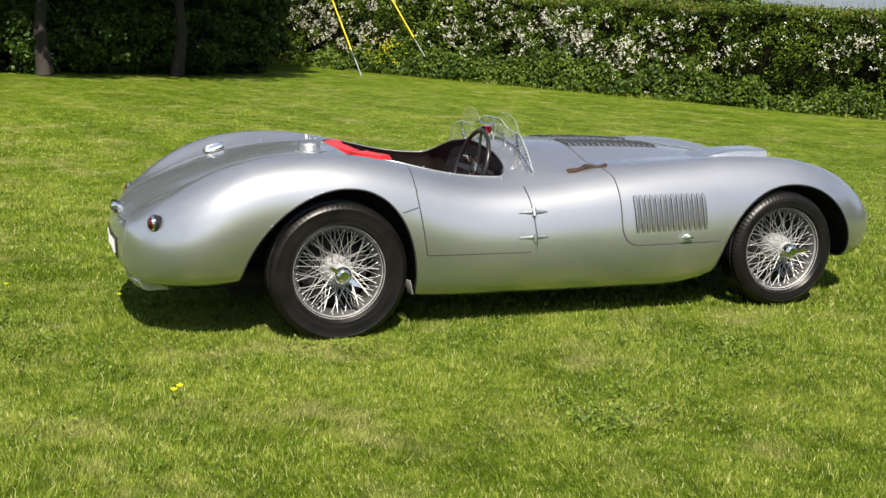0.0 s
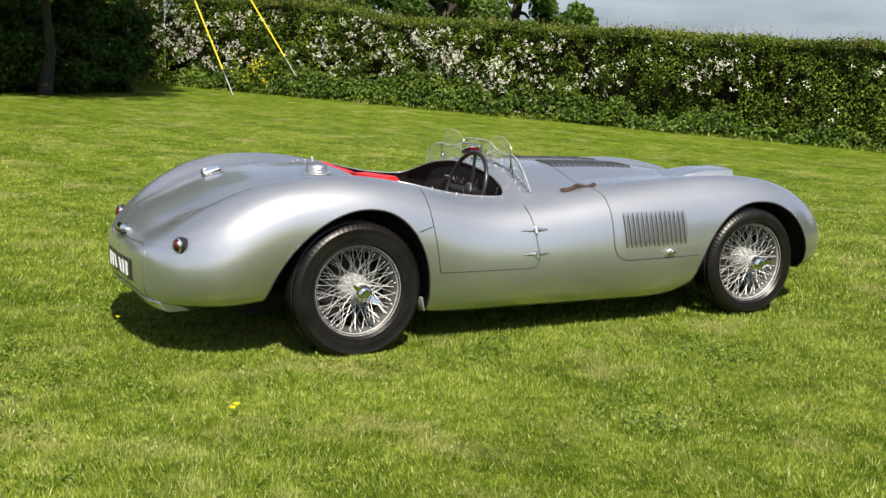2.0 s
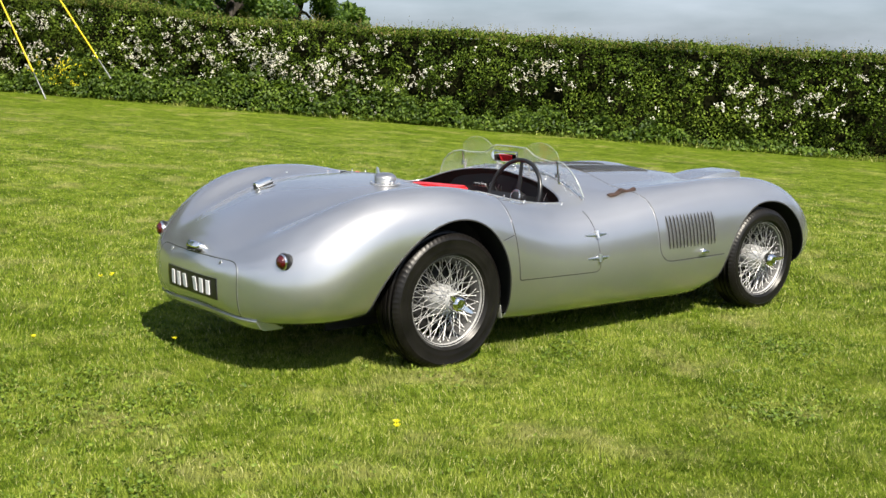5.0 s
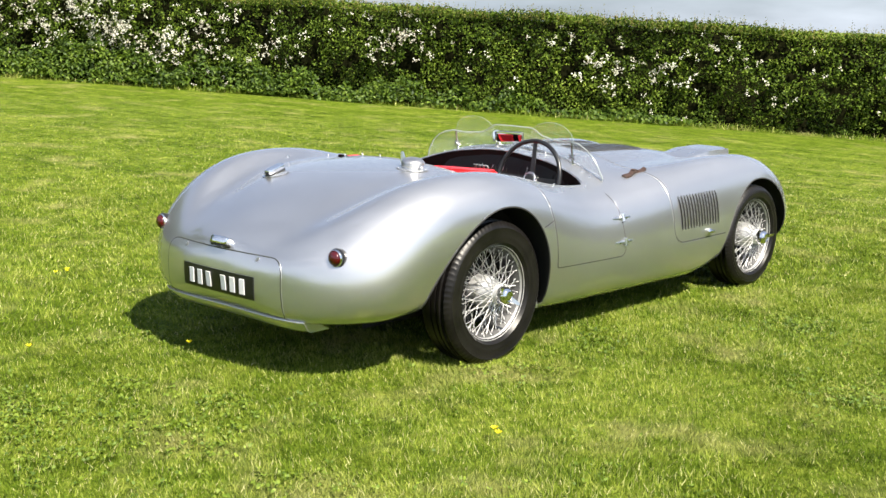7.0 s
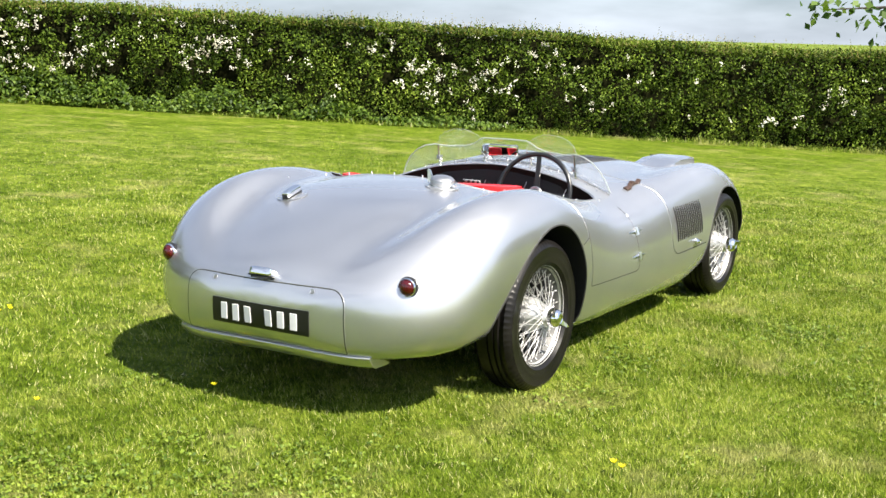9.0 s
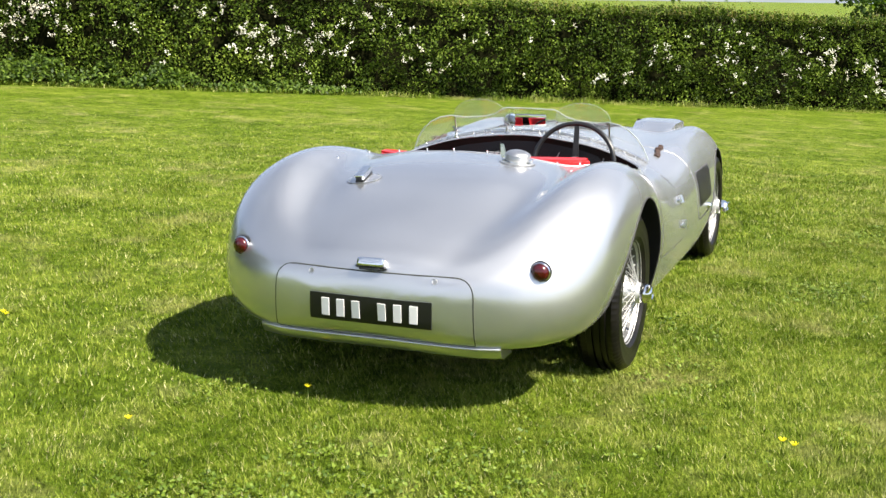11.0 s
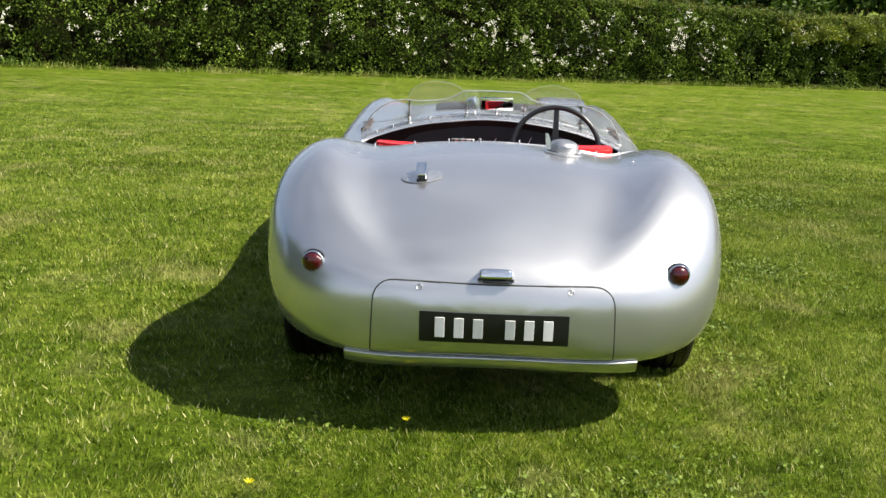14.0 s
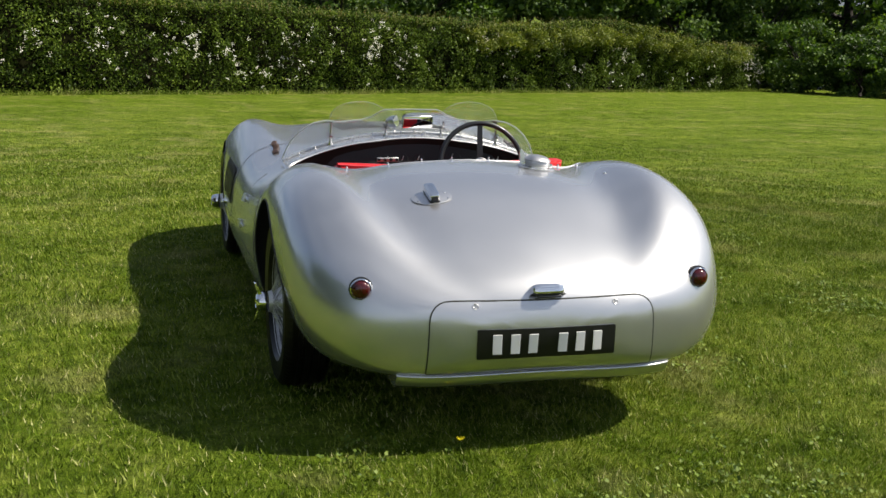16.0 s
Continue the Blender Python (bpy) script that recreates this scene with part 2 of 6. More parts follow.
HEDGE_TOP = leaf_material("hedge_shoot", [(0.2, (0.062, 0.078, 0.011)), (0.50, (0.135, 0.140, 0.025)), (0.80, (0.20, 0.15, 0.046))], 0.2, 0.8)
BLOSSOM = leaf_material("white_blossom", [(0.2, (0.30, 0.27, 0.22)), (0.5, (0.53, 0.51, 0.46)), (0.8, (0.70, 0.69, 0.65))], 0.25, 0.9, 0.15)
NETTLE = leaf_material("nettle_leaf", [(0.2, (0.020, 0.044, 0.004)), (0.5, (0.062, 0.112, 0.009)), (0.85, (0.128, 0.188, 0.018))], 0.25, 1.5)
CLOVER = leaf_material("clover_leaf", [(0.2, (0.036, 0.070, 0.004)), (0.5, (0.092, 0.148, 0.010)), (0.85, (0.17, 0.225, 0.02))], 0.15, 1.5)
YELLOW_PETAL = leaf_material("yellow_petal", [(0.2, (0.50, 0.43, 0.01)), (0.8, (0.75, 0.68, 0.03))], 0.25, 2.0, 0.15)
TREE_LEAF = leaf_material("tree_leaf", [(0.15, (0.012, 0.028, 0.005)), (0.5, (0.046, 0.095, 0.014)), (0.85, (0.115, 0.18, 0.026))], 0.3, 0.25)
# lighter than the hedge's leaves: sunlight on its far top put into colour
SUNLIT_LEAF = leaf_material("sunlit_shrub_leaf", [(0.15, (0.040, 0.062, 0.006)), (0.5, (0.120, 0.150, 0.016)), (0.85, (0.215, 0.235, 0.034))], 0.25, 0.6)
BARK = surface("bark", (0.026, 0.021, 0.016), 0.9, 0.0, 0.5, 5, 0.9, 0, 0.05, 30)
# near-black and matt: shade inside the hedge put into the core's colour
HEDGE_CORE = surface("hedge_shade_core", (0.009, 0.010, 0.004), 0.9, 0.0, 0.4, 8)
HEDGE_CORE.node_tree.nodes["Principled BSDF"].inputs["Specular IOR Level"].default_value = 0.0
YELLOW = surface("yellow_plastic", (0.72, 0.52, 0.01), 0.4, 0.0, 0.12, 6)
CABLE = surface("galvanised_cable", (0.25, 0.255, 0.26), 0.45, 0.8, 0.2, 30)


# ---- shared builders ----
def rise(x, y):
    """Height of the lawn: level where the car stands, falling gently away ahead of it and rising behind."""
    r = np.hypot(x, y - 0.8)
    s = np.clip((r - 3.0) / 6.5, 0, 1)
    s = s * s * (3 - 2 * s)
    far = np.clip(120.0 / np.maximum(r, 1e-6), 0, 1)
    return s * (-0.024 * x - 0.034 * y) * far


def mesh_from(name, verts, faces, mat, smooth=False):
    """A mesh from arrays: verts (n, 3), faces (m, k) all with k corners."""
    me = bpy.data.meshes.new(name)
    n, (m, k) = len(verts), faces.shape
    me.vertices.add(n)
    me.vertices.foreach_set("co", np.ascontiguousarray(verts, dtype=np.float32).ravel())
    me.loops.add(m * k)
    me.loops.foreach_set("vertex_index", np.ascontiguousarray(faces, dtype=np.int32).ravel())
    me.polygons.add(m)
    me.polygons.foreach_set("loop_start", np.arange(0, m * k, k, dtype=np.int32))
    me.update(calc_edges=True)
    if smooth:
        me.polygons.foreach_set("use_smooth", np.ones(m, dtype=bool))
    me.materials.append(mat)
    return me


def under(name, data, parent, label=""):
    ob = new(name, data)
    ob.parent = parent
    if label:
        tagged(ob, label)
    return ob


def part(name, bm, mat, parent, label="", smooth=True):
    """Links a bmesh as one mesh object under a thing or a part."""
    bmesh.ops.recalc_face_normals(bm, faces=bm.faces)
    me = bpy.data.meshes.new(name)
    bm.to_mesh(me)
    bm.free()
    me.materials.append(mat)
    me.polygons.foreach_set("use_smooth", np.full(len(me.polygons), smooth, dtype=bool))
    if smooth:
        me.set_sharp_from_angle(angle=radians(50))
    return under(name, me, parent, label)


def empty(name, label, category, group="", kind="", at=(0, 0, 0)):
    ob = new(name)
    ob.location = at
    return tagged(ob, label, category, group, kind)


rng = np.random.default_rng(7)


def drift(a, b, cell, seed):
    """Smooth random field from 0 to 1 over (a, b), with hills about as wide as the cell."""
    table = np.random.default_rng(seed).uniform(0, 1, (256, 256))
    a, b = np.asarray(a) / cell + 500.0, np.asarray(b) / cell + 500.0
    i, j = np.floor(a).astype(int), np.floor(b).astype(int)
    u, v = a - i, b - j
    u, v = u * u * (3 - 2 * u), v * v * (3 - 2 * v)
    i, j, i1, j1 = i % 256, j % 256, (i + 1) % 256, (j + 1) % 256
    return (table[i, j] * (1 - u) + table[i1, j] * u) * (1 - v) + (table[i, j1] * (1 - u) + table[i1, j1] * u) * v


def leaf_cards(centres, size, facing=None, spread=1.0, aspect=0.62, fold=0.25):
    """Leaf-shaped quads at the centres, turned at random about the way they face."""
    n = len(centres)
    d = rng.normal(size=(n, 3))
    d /= np.linalg.norm(d, axis=1, keepdims=True)
    if facing is not None:
        d = facing + spread * d
        d /= np.linalg.norm(d, axis=1, keepdims=True)
    a = np.cross(d, rng.normal(size=(n, 3)))
    a /= np.linalg.norm(a, axis=1, keepdims=True)
    b = np.cross(d, a)
    s = np.broadcast_to(np.asarray(size, dtype=float), (n,))[:, None] * rng.uniform(0.7, 1.3, (n, 1))
    v = np.empty((n, 4, 3))
    v[:, 0] = centres - a * s * 0.5
    v[:, 1] = centres + b * s * 0.5 * aspect + d * s * fold * 0.4
    v[:, 2] = centres + a * s * 0.5
    v[:, 3] = centres - b * s * 0.5 * aspect + d * s * fold * 0.4
    return v.reshape(-1, 3), np.arange(n * 4).reshape(n, 4)


def tube(bm, points, radii, sides=8):
    """A round tube along points, closed at its ends."""
    rings = []
    pts = [Vector(p) for p in points]
    for i, p in enumerate(pts):
        way = (pts[min(i + 1, len(pts) - 1)] - pts[max(i - 1, 0)]).normalized()
        side = way.orthogonal().normalized() if i == 0 else (side - way * side.dot(way)).normalized()
        up = way.cross(side)
        r = radii[i] if hasattr(radii, "__len__") else radii
        rings.append([bm.verts.new(p + (side * math.cos(a) + up * math.sin(a)) * r) for a in (2 * math.pi * k / sides for k in range(sides))])
    for a, b in zip(rings, rings[1:]):
        for k in range(sides):
            bm.faces.new((a[k], a[(k + 1) % sides], b[(k + 1) % sides], b[k]))
    bm.faces.new(rings[0][::-1])
    bm.faces.new(rings[-1])
    return rings


# ---- ground ----
def ground():
    a = np.concatenate([-np.geomspace(2500, 14, 22), np.linspace(-13, 13, 53), np.geomspace(14, 2500, 22)])
    gx, gy = np.meshgrid(a, a + 0.8)
    gz = rise(gx, gy)
    n = len(a)
    idx = np.arange(n * n).reshape(n, n)
    f = np.stack([idx[:-1, :-1], idx[:-1, 1:], idx[1:, 1:], idx[1:, :-1]], -1).reshape(-1, 4)
    ob = new("ground", mesh_from("ground", np.stack([gx, gy, gz], -1).reshape(-1, 3), f, LAWN, True))
    return tagged(ob, "mown green lawn with straw-coloured patches, sloping gently", "lawn", kind="structure")


def blades(n, radius, inner, height, width, turn=(0, 2 * np.pi), centre=(0.3, 0.3), thin=False):
    """Upright blades of grass in a ring round the car, as one triangle each."""
    r = np.sqrt(rng.uniform(inner ** 2, radius ** 2, n)) if not thin else inner + (radius - inner) * (1 - np.sqrt(1 - rng.uniform(0, 1, n)))
    t = rng.uniform(*turn, n) + rng.normal(0, 0.03, n)
    r = r + np.abs(rng.normal(0, 0.35, n)) * (r / radius) ** 6 * (not thin)
    x, y = centre[0] + r * np.cos(t), centre[1] + r * np.sin(t)
    # tufts: pull the blades a little towards each other
    k = 0.012
    x, y = x + k * np.sin(y * 160 + 3 * np.sin(x * 37)), y + k * np.sin(x * 150 + 3 * np.sin(y * 41))
    z = rise(x, y) - 0.004
    hgt = height * rng.uniform(0.45, 1.15, n) * (0.55 + 0.5 * drift(x, y, 0.16, 1) + 0.35 * drift(x, y, 0.7, 2))
    if thin:
        hgt = hgt * (1.05 - (r - inner) / (radius - inner) * 0.8)
    a = rng.uniform(0, 2 * np.pi, n)
    lean = hgt * rng.uniform(0.05, 1.1, n)
    la = 6.0 * drift(x, y, 0.35, 3) + rng.normal(0, 1.5, n)
    w = width * rng.uniform(0.6, 1.3, n) * 0.5 * (np.sqrt(r / 6.0) if thin else 1.0)
    v = np.empty((n, 3, 3))
    v[:, 0] = np.stack([x - np.cos(a) * w, y - np.sin(a) * w, z], -1)
    v[:, 1] = np.stack([x + np.cos(a) * w, y + np.sin(a) * w, z], -1)
    v[:, 2] = np.stack([x + np.cos(la) * lean, y + np.sin(la) * lean, z + hgt], -1)
    return v.reshape(-1, 3), np.arange(n * 3).reshape(n, 3)


def grass():
    v1, f1 = blades(790000, 5.2, 0.0, 0.027, 0.0044, (-2.25, 1.25))
    v2, f2 = blades(460000, 19.0, 5.15, 0.027, 0.0086, (-0.1, 4.4), thin=True)
    v3, f3 = blades(120000, 14.0, 5.15, 0.027, 0.0080, (-2.0, -0.05), thin=True)
    v4, f4 = blades(170000, 5.2, 0.0, 0.030, 0.0075, (1.24, 4.05))
    v1, f1 = np.concatenate([v1, v4]), np.concatenate([f1, f4 + len(v1)])
    me = mesh_from("grass", np.concatenate([v1, v2, v3]), np.concatenate([f1, f2 + len(v1), f3 + len(v1) + len(v2)]), BLADES)
    tagged(new("grass", me), "short mown green grass blades with straw among them", "grass", kind="stuff")


def clover():
    """Low clover and daisy leaves among the blades, in drifts, three to a stalk."""
    n = 60000
    r = np.sqrt(rng.uniform(0.4, 5.3 ** 2, n))
    t = rng.uniform(-2.3, 1.2, n)
    x, y = 0.3 + r * np.cos(t), 0.3 + r * np.sin(t)
    lie = drift(x, y, 0.8, 4) + 0.6 * drift(x, y, 0.22, 5)
    near = np.clip((-y - 1.6) / 1.2, 0, 1) * np.clip((2.4 - x) / 1.5, 0, 1)
    keep = lie + 0.55 * near - 0.5 * np.clip((x - 2.0) / 1.2, 0, 1) + rng.normal(0, 0.16, n) > 1.08
    x, y = x[keep], y[keep]
    c = np.stack([x, y, rise(x, y) + rng.uniform(0.012, 0.034, len(x))], -1)
    a = rng.uniform(0, 6.28, len(x))
    three = np.concatenate([c + 0.009 * np.stack([np.cos(a + k), np.sin(a + k), 0 * a], -1) for k in (0, 2.1, 4.2)])
    vv, ff = leaf_cards(three, 0.0145, np.array([0, 0, 1.0]), 0.8, 0.85, 0.3)
    tagged(new("clover", mesh_from("clover", vv, ff, CLOVER)), "low green clover leaves spread through the lawn", "clover", kind="stuff")


def dandelion(x, y, count):
    thing = empty("dandelion", "small yellow dandelion flowers open in the short grass", "flower", "flowers in the lawn", at=(x, y, 0))
    zz = float(rise(np.array(x), np.array(y)))
    for i in range(count):
        a, d = i * 2.4, 0.012 + 0.03 * (i % 3)
        cx, cy, cz = d * math.cos(a), d * math.sin(a), zz + 0.045
        bm = bmesh.new()
        for k in range(22):
            t, lift = k * 2.399, 0.003 + 0.0045 * (k % 3)
            r = 0.006 + 0.004 * (k % 3)
            p = Vector((cx, cy, cz))
            o = Vector((math.cos(t), math.sin(t), 0))
            s = Vector((-math.sin(t), math.cos(t), 0)) * 0.004
            bm.faces.new([bm.verts.new(q) for q in (p - s * 0.4, p + o * r - s + Vector((0, 0, lift)), p + o * r * 1.15 + Vector((0, 0, lift)), p + o * r + s + Vector((0, 0, lift)))])
        part("flower_head", bm, YELLOW_PETAL, thing)
        bm = bmesh.new()
        tube(bm, [(cx, cy, zz), (cx, cy, cz)], 0.0015, 5)
        part("stem", bm, NETTLE, thing)


# ---- hedges, trees ----
HEDGE_A, HEDGE_B = np.array([-26.4, 5.53]), np.array([22.6, 37.2])
ALONG = (HEDGE_B - HEDGE_A) / np.linalg.norm(HEDGE_B - HEDGE_A)
FACING = np.array([ALONG[1], -ALONG[0]])


def hedge(name, start, end, height, depth, leaves_per_m, blossom, label, tall_of=None):
    """A clipped hedge between two points: a shade-dark core, leaves on its face and top, shoots and blossom."""
    thing = empty(name, label, "hedge", kind="structure")
    way = end - start
    length = np.linalg.norm(way)
    way = way / length
    out = np.array([way[1], -way[0]])

    def face_points(n):
        s = rng.uniform(0, length, n)
        h = height * (0.985 + 0.04 * drift(s, 0 * s, 1.3, 6) + 0.03 * drift(s, 0 * s, 0.35, 7)) * (tall_of(s / length) if tall_of else 1.0)
        return s, h

    def place(s, off, z):
        x, y = start[0] + way[0] * s + out[0] * off, start[1] + way[1] * s + out[1] * off
        return np.stack([x, y, rise(x, y) + z], -1)

    def bulge(s, v):
        return 0.40 * (drift(s, 2 * v, 0.95, 8) - 0.5) + 0.46 * (drift(s, 2 * v, 0.36, 9) - 0.5) + 0.16 * (drift(s, 2 * v, 0.15, 10) - 0.5)

    n = int(leaves_per_m * length)
    s, h = face_points(n)
    v = rng.uniform(0.0, 1.0, n)
    round_off = -0.52 * np.clip((v - 0.70) / 0.30, 0, 1) ** 2 - 0.10 * (1 - v) ** 2
    off = bulge(s, v) + round_off - np.abs(rng.normal(0, 0.10, n)) + 0.05
    p1 = place(s, off, v * h)
    d1 = rng.uniform(size=n) < 0.25
    p1[d1] -= np.array([out[0], out[1], 0]) * 0.16
    # the top, seen edge on
    m = n // 2
    s2, h2 = face_points(m)
    p2 = place(s2, -rng.uniform(0.1, depth, m), h2 * (1.0 + rng.normal(0, 0.025, m)))
    # gaps: leave leaves out where clumps part
    gap = drift(p1[:, 0] + p1[:, 1], 1.4 * p1[:, 2], 0.30, 14)
    c = np.concatenate([p1[gap < 0.63 + 0.22 * rng.uniform(size=n)], p2])
    face = np.array([out[0], out[1], 0.25])
    vv, ff = leaf_cards(c, 0.058, face, 2.6)
    under("foliage", mesh_from("foliage", vv, ff, HEDGE_LEAF), thing)["kind"] = "stuff"
    # a solid inner body for the wood, near-black in place of shade
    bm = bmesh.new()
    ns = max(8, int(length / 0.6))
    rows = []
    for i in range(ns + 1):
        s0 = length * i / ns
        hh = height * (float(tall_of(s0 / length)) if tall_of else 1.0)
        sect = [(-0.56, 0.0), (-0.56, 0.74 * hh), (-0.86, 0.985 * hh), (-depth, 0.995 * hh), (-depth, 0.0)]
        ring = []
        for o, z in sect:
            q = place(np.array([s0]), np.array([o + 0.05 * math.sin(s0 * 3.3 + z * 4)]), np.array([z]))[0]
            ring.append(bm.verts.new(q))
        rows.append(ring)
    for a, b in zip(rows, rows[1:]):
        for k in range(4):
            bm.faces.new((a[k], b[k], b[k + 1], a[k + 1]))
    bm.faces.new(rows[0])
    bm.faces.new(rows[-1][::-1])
    part("shade_core", bm, HEDGE_CORE, thing, smooth=False)
    # upright shoots along the top
    m = int(110 * length)
    s3, h3 = face_points(m)
    base = place(s3, -rng.uniform(0.0, depth, m), h3 * 0.97)
    tall = np.abs(rng.normal(0.08, 0.07, m)) + 0.05 + 0.13 * (rng.uniform(size=m) < 0.10) + 0.06 * np.clip(np.sin(s3 * 0.8) * np.sin(s3 * 2.1), 0, 1)
    c3 = (base[:, None, :] + np.array([0, 0, 1.0]) * (tall[:, None] * np.linspace(0.0, 1.0, 8)[None, :])[..., None] + rng.normal(0, 0.010, (m, 8, 3))).reshape(-1, 3)
    vv, ff = leaf_cards(c3, 0.034, np.array([out[0], out[1], 0.3]), 1.0, 0.5)
    under("shoots", mesh_from("shoots", vv, ff, HEDGE_TOP), thing)["kind"] = "stuff"
    # blossom in drifts
    if blossom:
        m = int(blossom * length)
        s4, h4 = face_points(m)
        v4 = np.clip(rng.beta(2.6, 1.9, m), 0.05, 0.97)
        lie = 0.9 * drift(s4, 2 * v4, 2.2, 11) + 0.9 * drift(s4, 2 * v4, 0.55, 12) + 0.5 * drift(s4, 2 * v4, 0.2, 13) + 0.10 * np.exp(-((s4 - 2.4) / 1.5) ** 2)
        lie = lie + 0.16 * np.clip((22.0 - s4) / 10.0, -0.2, 1.0) - 0.35 * np.clip((0.42 - v4) / 0.25, 0, 1) * (s4 < 26) - 0.14 * np.clip((s4 - 18.0) / 10.0, 0, 1)
        keep = lie + rng.normal(0, 0.36, m) > 1.56
        s4, h4, v4 = s4[keep], h4[keep], v4[keep]
        c4 = place(s4, bulge(s4, v4) - 0.52 * np.clip((v4 - 0.70) / 0.30, 0, 1) ** 2 + 0.08 + 0.03 * rng.normal(size=len(s4)), v4 * h4)
        k = 7
        c4 = (c4[:, None, :] + rng.normal(0, 0.027, (len(c4), k, 3))).reshape(-1, 3)
        vv, ff = leaf_cards(c4, 0.033, np.array([out[0], out[1], 0.5]), 0.7, 0.95, 0.1)
        under("blossom", mesh_from("blossom", vv, ff, BLOSSOM), thing, "white hawthorn blossom in drifts")["kind"] = "stuff"
    # taller grass and weeds along the foot
    m = int(260 * length)
    s5 = rng.uniform(0, length, m)
    o5 = rng.uniform(-0.15, 0.42, m) * (0.6 + 0.4 * np.sin(s5 * 1.1) * np.sin(s5 * 0.37))
    q = place(s5, o5 + 0.08, np.zeros(m))
    hh = rng.uniform(0.04, 0.13, m) * (0.6 + 0.9 * drift(s5, 0 * s5, 0.6, 15))
    w = 0.008
    t = rng.uniform(0, 6.28, m)
    tri = np.empty((m, 3, 3))
    tri[:, 0] = q - np.stack([np.cos(t) * w, np.sin(t) * w, np.zeros(m)], -1)
    tri[:, 1] = q + np.stack([np.cos(t) * w, np.sin(t) * w, np.zeros(m)], -1)
    tri[:, 2] = q + np.stack([rng.normal(0, 0.05, m), rng.normal(0, 0.05, m), hh], -1)
    under("long_grass", mesh_from("long_grass", tri.reshape(-1, 3), np.arange(m * 3).reshape(m, 3), BLADES), thing)["kind"] = "stuff"
    return thing


def weeds(name, along, width, tall, count, flowers, label):
    """A clump of leafy weeds at the hedge's foot."""
    p0 = HEDGE_A + ALONG * along + FACING * 0.35
    thing = empty(name, label, "weeds", "weeds by the hedge", at=(p0[0], p0[1], float(rise(p0[0], p0[1]))))
    n = count
    u = rng.normal(0, width / 2.2, n)
    hump = tall * np.clip(1.15 - (np.abs(u) / width) ** 3, 0.1, 1) * (0.10 + 0.85 * drift(u + 3 * along, 0 * u, 0.55, 16) + 0.55 * drift(u + 3 * along, 0 * u, 0.17, 17))
    z = hump * rng.uniform(0.05, 1.0, n) ** 0.7
    o = -0.35 * z / tall + rng.uniform(-0.34, 0.14, n) * (0.45 + 0.8 * drift(u + 3 * along, 2.0 * z, 0.30, 18))
    c = np.stack([ALONG[0] * u + FACING[0] * o, ALONG[1] * u + FACING[1] * o, z], -1)
    vv, ff = leaf_cards(c, 0.092, np.array([FACING[0] * 0.5, FACING[1] * 0.5, 0.8]), 0.9, 0.5)
    under("leaves", mesh_from("leaves", vv, ff, NETTLE), thing)["kind"] = "stuff"
    if flowers:
        k = flowers
        u = rng.normal(0, width / 2.4, k)
        c = np.stack([ALONG[0] * u + FACING[0] * 0.25, ALONG[1] * u + FACING[1] * 0.25, tall * rng.uniform(0.35, 1.1, k)], -1)
        c = (c[:, None, :] + rng.normal(0, 0.02, (k, 4, 3))).reshape(-1, 3)
        vv, ff = leaf_cards(c, 0.027, np.array([FACING[0], FACING[1], 0.7]), 0.8, 0.9)
        under("flowers", mesh_from("flowers", vv, ff, YELLOW_PETAL), thing, "small bright yellow flowers")["kind"] = "stuff"


def tree(x, y, height, radius, low, trunk_r, leaf, count, label, seed, group="trees beyond the hedge", lean=0.0, reach=(), name="tree", leaves=None):
    """A tapered trunk with limbs, and a crown of clumps of leaves with gaps between."""
    r2 = np.random.default_rng(seed)
    z0 = float(rise(x, y))
    thing = empty(name, label, name, group, at=(x, y, z0))
    bm = bmesh.new()
    top = low + (height - low) * 0.55
    pts = [Vector((lean * (k / 6) ** 2 + 0.08 * math.sin(k * 1.9 + seed), 0.07 * math.sin(k * 2.3 + seed), top * k / 6)) for k in range(7)]
    tube(bm, pts, [trunk_r * (1.35 if k == 0 else 1.0 - 0.12 * k) for k in range(7)], 9)
    part("trunk", bm, BARK, thing, "grey-brown tree trunk")
    clumps = []
    for k in range(46):
        d = r2.normal(size=3)
        d /= np.linalg.norm(d)
        rr = r2.uniform(0.55, 1.0)
        clumps.append(np.array([lean + d[0] * radius * rr, d[1] * radius * rr, (low + height) / 2 + d[2] * (height - low) / 2 * rr]))
    for k, c in enumerate(clumps[:12] + [np.array(p) for p in reach]):
        bm = bmesh.new()
        a = pts[3 + k % 4]
        e = Vector(c)
        mid = a.lerp(e, 0.5) + Vector((0, 0, 0.12 * radius))
        tube(bm, [a, a.lerp(mid, 0.6), mid, mid.lerp(e, 0.6), e], [trunk_r * f for f in (0.42, 0.34, 0.25, 0.15, 0.04)], 6)
        part("limb", bm, BARK, thing)
    per = count // len(clumps)
    cc = []
    for c in clumps:
        s = r2.uniform(0.16, 0.30) * radius
        q = r2.normal(size=(per, 3))
        q /= np.linalg.norm(q, axis=1, keepdims=True)
        cc.append(c + q * s * r2.uniform(0.35, 1.05, (per, 1)) * np.array([1.15, 1.15, 0.75]))
    for p in reach:
        cc.append(np.array(p) + r2.normal(size=(45, 3)) * np.array([0.55, 0.55, 0.22]))
    cc = np.concatenate(cc)
    vv, ff = leaf_cards(cc, leaf, np.array([0, 0, 0.5]), 1.0, 0.7)
    under("crown", mesh_from("crown", vv, ff, leaves or TREE_LEAF), thing)["kind"] = "stuff"
    return thing


